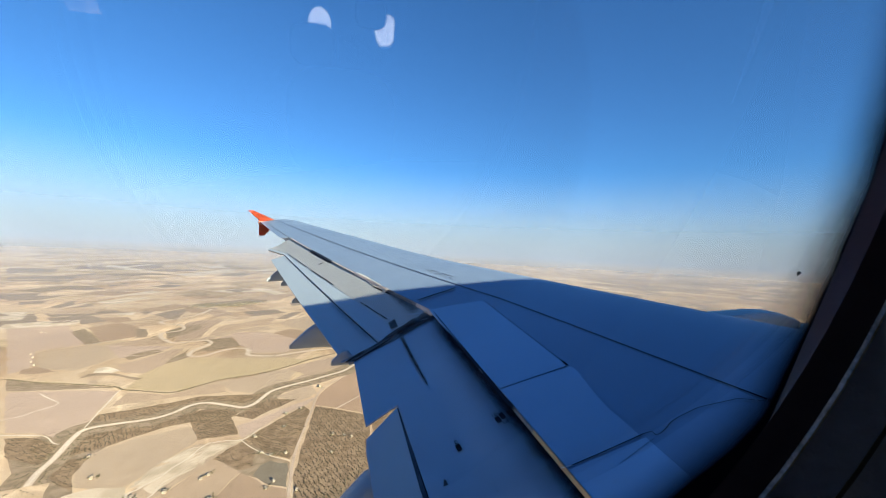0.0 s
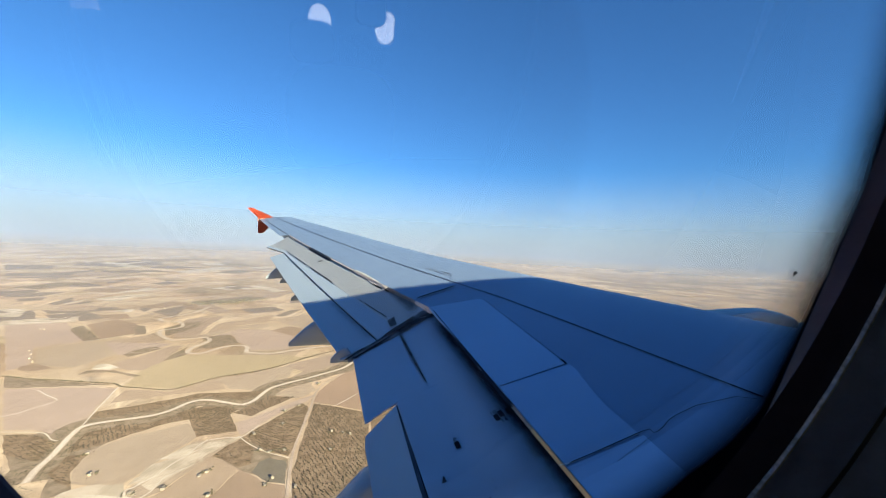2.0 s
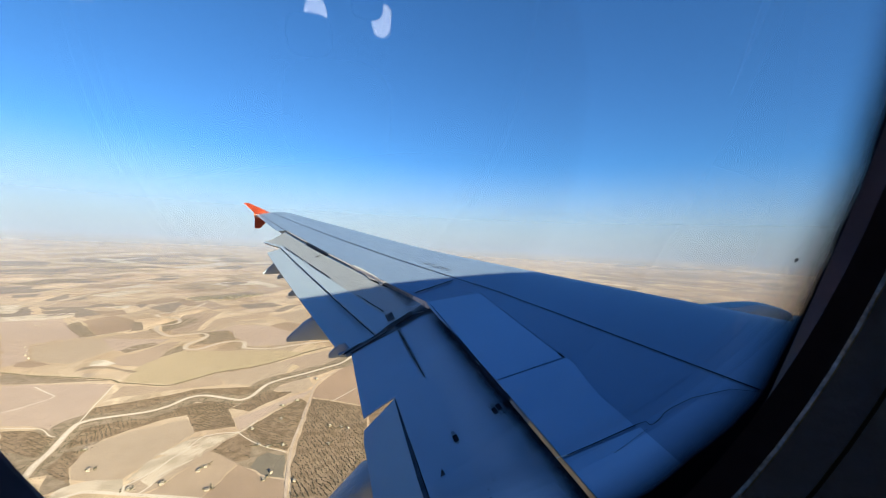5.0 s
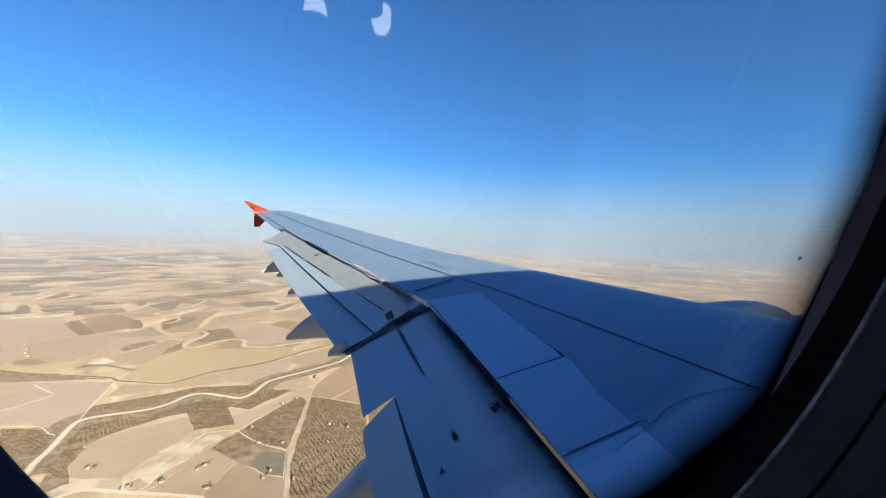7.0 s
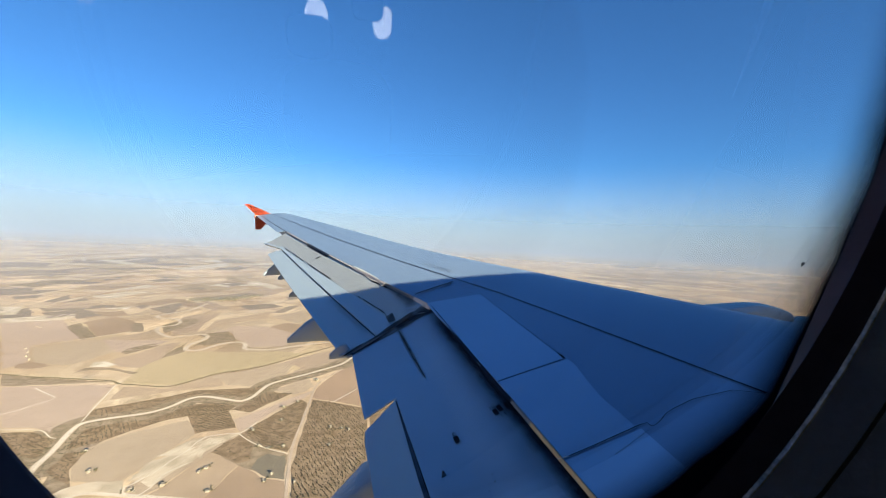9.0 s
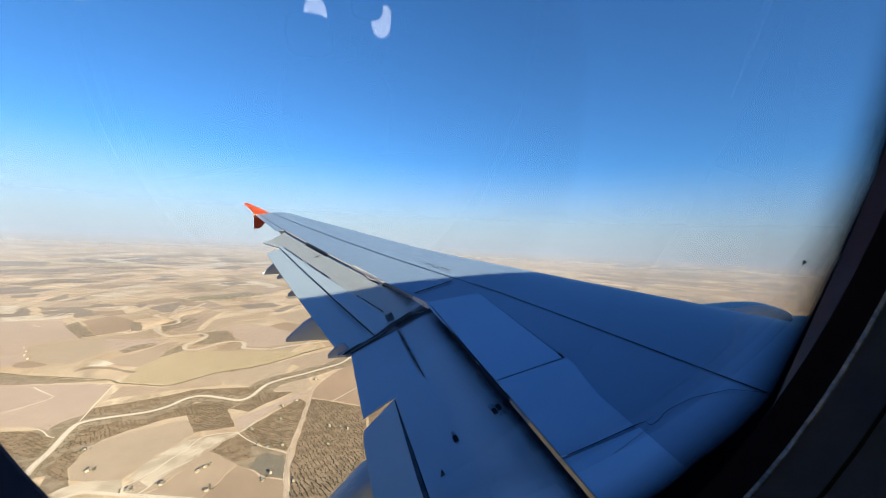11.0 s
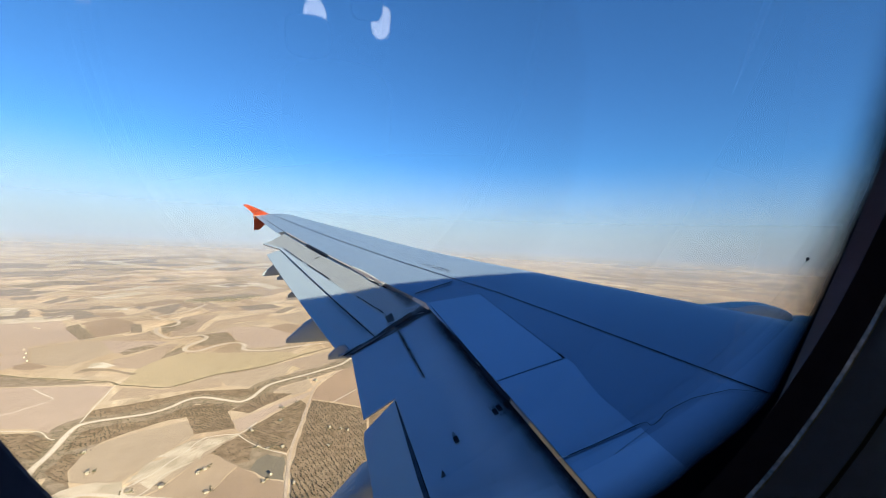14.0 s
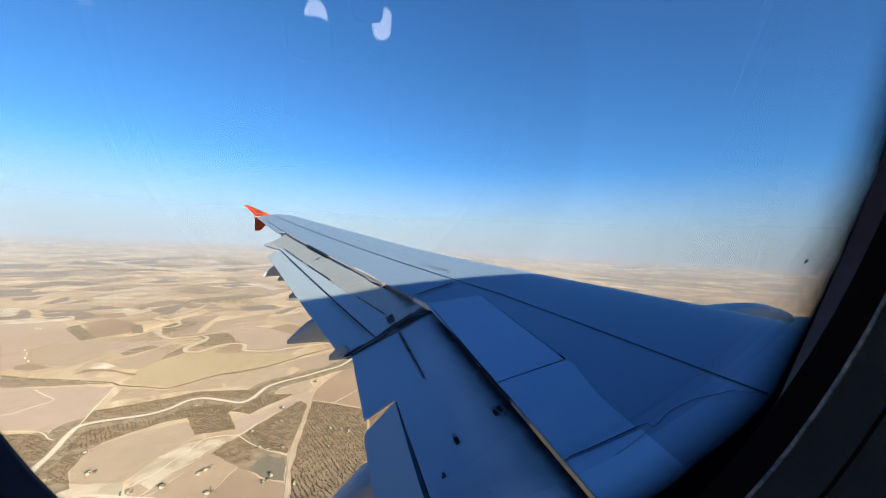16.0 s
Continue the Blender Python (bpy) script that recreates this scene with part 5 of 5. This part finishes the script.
field([(-2133, 6099), (-1970, 6958), (-1744, 8162), (-1627, 6863), (-1834, 5792)], CREAM, "pale bare ground", 0.55)
field([(-1698, 3737), (-1621, 4135), (-1506, 4065), (-1603, 3786)], CREAM, "pale bare ground", 0.56)


def patchwork(count, bearings, reach, mats):
    """Far fields of many tones, laid out along two common directions; bearings in degrees from the wing's line, reach in metres."""
    for _ in range(count):
        a, r = radians(rng.uniform(*bearings)), math.exp(rng.uniform(math.log(reach[0]), math.log(reach[1])))
        cx, cy = r * math.sin(a), r * math.cos(a)
        wide, deep, turn = r * rng.uniform(0.02, 0.075), r * rng.uniform(0.03, 0.14), rng.choice([0.45, 0.62, -0.3, -1.0]) + rng.gauss(0, 0.08)
        c, q = math.cos(turn), math.sin(turn)
        corners = [(u * wide * rng.uniform(0.7, 1.2), v * deep * rng.uniform(0.7, 1.2)) for u, v in ((-0.5, -0.5), (0.5, -0.5), (0.5, 0.5), (-0.5, 0.5))]
        tone, label = rng.choice(mats)
        field([(cx + u * c - v * q, cy + u * q + v * c) for u, v in corners], tone, label, rng.uniform(0.55, 0.95), max(wide, deep) / 9, ragged=1.3)


FAR_TONES = [(DARKLAND, "dark scrubby rise"), (DARKLAND, "dark scrubby rise"), (BROWN, "brown ploughed field"), (TANFIELD, "brownish bare field"), (STUBBLE, "pale brown stubble field"), (CREAM, "pale bare ground"), (GREY, "greyish scrubby field")]
patchwork(80, (-42, 2), (2700, 12000), FAR_TONES)
patchwork(230, (38, 66), (3200, 14000), [(DARKLAND, "dark scrubby rise"), (GREY, "greyish scrubby field"), (RED, "reddish bare field"), (STUBBLE, "pale brown stubble field"), (BROWN, "brown ploughed field"), (TANFIELD, "brownish bare field"), (DARKLAND, "dark scrubby rise")])
grove([(-604, 1197), (-603, 1244), (-527, 1276), (-452, 1316), (-398, 1354), (-247, 1356), (-208, 1366), (-220, 1315), (-257, 1284), (-364, 1328), (-417, 1299), (-475, 1236), (-575, 1199)], 10.5, "scattered small olive trees on a river bank", 1.7, 0.5, keep=0.95)
grove([(-547, 1021), (-559, 1074), (-562, 1120), (-516, 1150), (-437, 1165), (-383, 1238), (-332, 1255), (-255, 1225), (-269, 1178), (-361, 1169), (-395, 1155), (-461, 1104), (-489, 1067), (-520, 1043)], 8.5, "rows of small olive trees on dry soil", 1.75, 0.5, keep=1.0)
grove([(-381, 1218), (-286, 1246), (-225, 1078), (-310, 1064), (-337, 1111)], 9, "rows of small olive trees on dry soil", 1.9, 0.9)
grove([(-238, 1230), (-191, 1316), (-112, 1295), (-211, 1167), (-263, 1199)], 9.5, "scattered small olive trees on a river bank", 2.0, 0.3, keep=0.7)
grove([(-201, 1046), (-170, 1107), (-86, 1240), (-63, 1210), (-70, 1097), (-83, 970), (-89, 936), (-144, 971)], 9.0, "rows of small olive trees on dry soil", 1.75, 0.9)
grove([(-250, 966), (-227, 1009), (-196, 1037), (-167, 972), (-164, 919), (-186, 911)], 16, "scattered small trees among walls", 2.0, 0.9, keep=0.7)
grove([(-50, 1233), (29, 1190), (99, 1143), (98, 996), (107, 899), (67, 776), (23, 715), (-64, 735), (-73, 880), (-70, 955), (-58, 1084)], 9.0, "rows of small olive trees on dry soil", 1.9, 0.35)
grove([(104, 1000), (104, 1140), (150, 1230), (235, 1260), (221, 1130), (182, 685), (42, 711), (79, 793)], 9.0, "rows of small olive trees on dry soil", 1.9, 0.35, lift=0.77)
grove([(-728, 1135), (-665, 1126), (-593, 1074), (-583, 996), (-665, 1038)], 9.0, "rows of small olive trees on dry soil", 1.75, 0.9, keep=0.8)
grove([(-533, 943), (-541, 1011), (-504, 1016), (-500, 944), (-467, 890), (-500, 907)], 9.0, "rows of small olive trees on dry soil", 1.75, 0.9, keep=0.7)
grove([(-1253, 2344), (-1238, 2412), (-1025, 2111), (-1048, 2057)], 15, "rows of small olive trees on dry soil", 1.7, 0.5, ground_mat=False, keep=0.6)
grove([(-594, 2091), (-504, 2161), (-440, 2012), (-566, 1914)], 18, "scattered bushes by a riverbed", 1.7, 0.5, ground_mat=False, keep=0.4)
wash((-366, 872), (-270, 1030), 80, 34, "pale eroded rills in bare soil")
HOMES = [(-44, 1404), (94, 1423), (-505, 1014), (-456, 926), (-304, 855), (-356, 848), (-243, 901), (-217, 818), (-184, 1059), (-153, 975), (-133, 961), (-101, 963), (-122, 833), (-127, 1188), (-92, 1223), (-122, 1106), (3, 1041), (31, 1031), (0, 951), (-1155, 1910), (-1117, 1858), (-1083, 1794), (-1046, 1747), (-1504, 3014), (-1479, 3092), (-2220, 4773), (-2194, 4845), (-917, 2175), (-1346, 2319), (-1371, 2332), (-246, 1816), (-73, 1431), (-252, 888), (-63, 817), (-111, 854), (-1082, 2971), (-1051, 3019), (-214, 2852), (-310, 2895), (48, 1019)]
VILLAGE = [(-967, 3182), (-872, 3299), (-764, 3249), (-694, 3371), (-611, 3477)]
scrub(VILLAGE, 55, 420, 4.0, "dark trees among village houses")

for x, y in HOMES[:19]:
    scrub([(x - 4, y - 2), (x + 5, y + 5)], 5.5, 11, 1.9, "dark trees beside a farmhouse")

# ---- houses ----
WALLS = [worn("limewash", (0.212, 0.187, 0.153), 0.85, 0, 0.5, 0.15), worn("block_wall", (0.170, 0.153, 0.128), 0.9, 0, 0.5, 0.2)]
ROOFS = worn("flat_roof", (0.336, 0.288, 0.232), 0.9, 0, 0.4, 0.2)
OPEN = worn("dark_opening", (0.05, 0.05, 0.05), 0.6, 0, 3, 0.2)


def box(x0, x1, y0, y1, z0, z1):
    bm = bmesh.new()
    bmesh.ops.create_cube(bm, size=1, matrix=Matrix.LocRotScale(((x0 + x1) / 2, (y0 + y1) / 2, (z0 + z1) / 2), None, (x1 - x0, y1 - y0, z1 - z0)))
    return bm


def house(w, d, h, wall, hut, label):
    """A flat-roofed village house with parapet, door, windows and a stair hut."""
    o = tagged(new("house"), label, "house", "village houses")
    bm = box(-w / 2, w / 2, -d / 2, d / 2, -1.5, h)
    bmesh.ops.bevel(bm, geom=bm.edges[:], offset=0.12, segments=1, affect="EDGES")
    part("wall", bm, wall, o, smooth=False)
    rb = bmesh.new()
    t = 0.3
    for x0, x1, y0, y1 in ((-w / 2 - 0.1, w / 2 + 0.1, -d / 2 - 0.1, -d / 2 + t), (-w / 2 - 0.1, w / 2 + 0.1, d / 2 - t, d / 2 + 0.1), (-w / 2 - 0.1, -w / 2 + t, -d / 2 + t, d / 2 - t), (w / 2 - t, w / 2 + 0.1, -d / 2 + t, d / 2 - t)):
        bmesh.ops.create_cube(rb, size=1, matrix=Matrix.LocRotScale(((x0 + x1) / 2, (y0 + y1) / 2, h + 0.35), None, (x1 - x0, y1 - y0, 0.9)))
    part("parapet", rb, wall, o, smooth=False)
    part("roof", box(-w / 2 + t, w / 2 - t, -d / 2 + t, d / 2 - t, h - 0.1, h + 0.12), ROOFS, o, smooth=False)
    if hut:
        part("stair_hut", box(-w / 2 + 0.5, -w / 2 + 3.8, d / 2 - 4.2, d / 2 - 0.6, h, h + 2.6), wall, o, smooth=False)
    part("door", box(-0.6, 0.6, -d / 2 - 0.05, -d / 2 + 0.2, 0, 2.1), OPEN, o, smooth=False)
    for x in (-w / 3, w / 3):
        part("window", box(x - 0.7, x + 0.7, -d / 2 - 0.04, -d / 2 + 0.2, 1.0, 2.3), OPEN, o, smooth=False)
    return o


kinds = [house(12, 10, 3.8, WALLS[0], True, "pale flat-roofed village house with stair hut on dry ground"),
         house(16, 8, 3.4, WALLS[1], False, "long low block-built farmhouse on dry ground"),
         house(10, 9, 6.6, WALLS[0], True, "two-storey pale village house with flat roof")]
spots = [(x, y, 1.0) for x, y in HOMES]
for x, y in VILLAGE:
    spots += [(x + rng.gauss(0, 60), y + rng.gauss(0, 55), 1.0) for _ in range(14)]
used = set()
for x, y, s in spots:
    k = rng.choice([0, 0, 1, 2])
    m = Matrix.Translation(ground(x, y, 0.5)) @ pose(0, 0, 0, 0, 0, rng.choice([20, 110, 200, 290]) + rng.uniform(-12, 12)) @ Matrix.Scale(0.78, 4)
    if k not in used:
        kinds[k].matrix_world = m
        used.add(k)
    else:
        copy_thing(kinds[k], m)
for k in range(3):
    if k not in used:
        kinds[k].matrix_world = Matrix.Translation(ground(300, 930, 0.5))

# ---- haze: painted on one ring-shaped sheet, lit by the sun, thicker towards the far plain ----
def veil(radius, start, length, most, dome):
    """A tinted sheet standing in for the haze between the near fields and the horizon. At each height it is as
    opaque as the haze before the land seen there (start and length in metres), and above the horizon it thins into the
    sky."""
    m, n, l, b = material("haze_sheet")
    n.remove(b)
    haze_bsdf, tr, mx = n.new("ShaderNodeBsdfDiffuse"), n.new("ShaderNodeBsdfTransparent"), n.new("ShaderNodeMixShader")
    haze_bsdf.inputs[0].default_value = (*HAZE_TINT, 1)
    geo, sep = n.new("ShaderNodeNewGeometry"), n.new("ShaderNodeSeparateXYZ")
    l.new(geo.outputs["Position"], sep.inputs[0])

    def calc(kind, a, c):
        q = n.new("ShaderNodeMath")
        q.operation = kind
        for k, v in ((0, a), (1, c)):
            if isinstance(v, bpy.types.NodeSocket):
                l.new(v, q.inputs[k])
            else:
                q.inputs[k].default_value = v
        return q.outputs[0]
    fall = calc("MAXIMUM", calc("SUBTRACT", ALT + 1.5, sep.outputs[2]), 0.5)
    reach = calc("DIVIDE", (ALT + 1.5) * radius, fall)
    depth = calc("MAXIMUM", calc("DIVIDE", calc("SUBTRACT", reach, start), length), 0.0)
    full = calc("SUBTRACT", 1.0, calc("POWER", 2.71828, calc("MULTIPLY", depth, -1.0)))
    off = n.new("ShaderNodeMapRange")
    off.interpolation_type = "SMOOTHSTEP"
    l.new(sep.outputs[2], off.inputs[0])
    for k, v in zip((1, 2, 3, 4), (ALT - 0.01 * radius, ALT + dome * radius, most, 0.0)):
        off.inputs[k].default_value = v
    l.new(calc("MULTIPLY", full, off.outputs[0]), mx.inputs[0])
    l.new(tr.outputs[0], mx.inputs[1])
    l.new(haze_bsdf.outputs[0], mx.inputs[2])
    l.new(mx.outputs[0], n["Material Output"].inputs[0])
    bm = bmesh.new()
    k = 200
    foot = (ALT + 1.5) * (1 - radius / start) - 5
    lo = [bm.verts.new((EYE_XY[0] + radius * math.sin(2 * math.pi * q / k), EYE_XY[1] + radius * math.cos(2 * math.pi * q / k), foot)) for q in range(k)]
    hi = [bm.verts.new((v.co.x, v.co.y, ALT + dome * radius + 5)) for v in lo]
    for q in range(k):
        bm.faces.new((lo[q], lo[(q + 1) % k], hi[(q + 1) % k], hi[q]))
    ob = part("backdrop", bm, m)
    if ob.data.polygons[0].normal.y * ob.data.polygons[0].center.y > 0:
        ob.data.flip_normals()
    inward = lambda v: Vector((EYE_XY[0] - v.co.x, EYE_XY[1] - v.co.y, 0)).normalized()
    ob.data.normals_split_custom_set_from_vertices([(0.66 * inward(v) + 0.34 * SUN).normalized() for v in ob.data.vertices])  # normals bent towards the sun, so the sheet is lit more evenly
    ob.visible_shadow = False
    return tagged(ob, "sheet tinted as pale haze over the far upland", "backdrop", kind="structure")


# haze colour put on the sheet
HAZE_TINT = (0.112, 0.143, 0.222)
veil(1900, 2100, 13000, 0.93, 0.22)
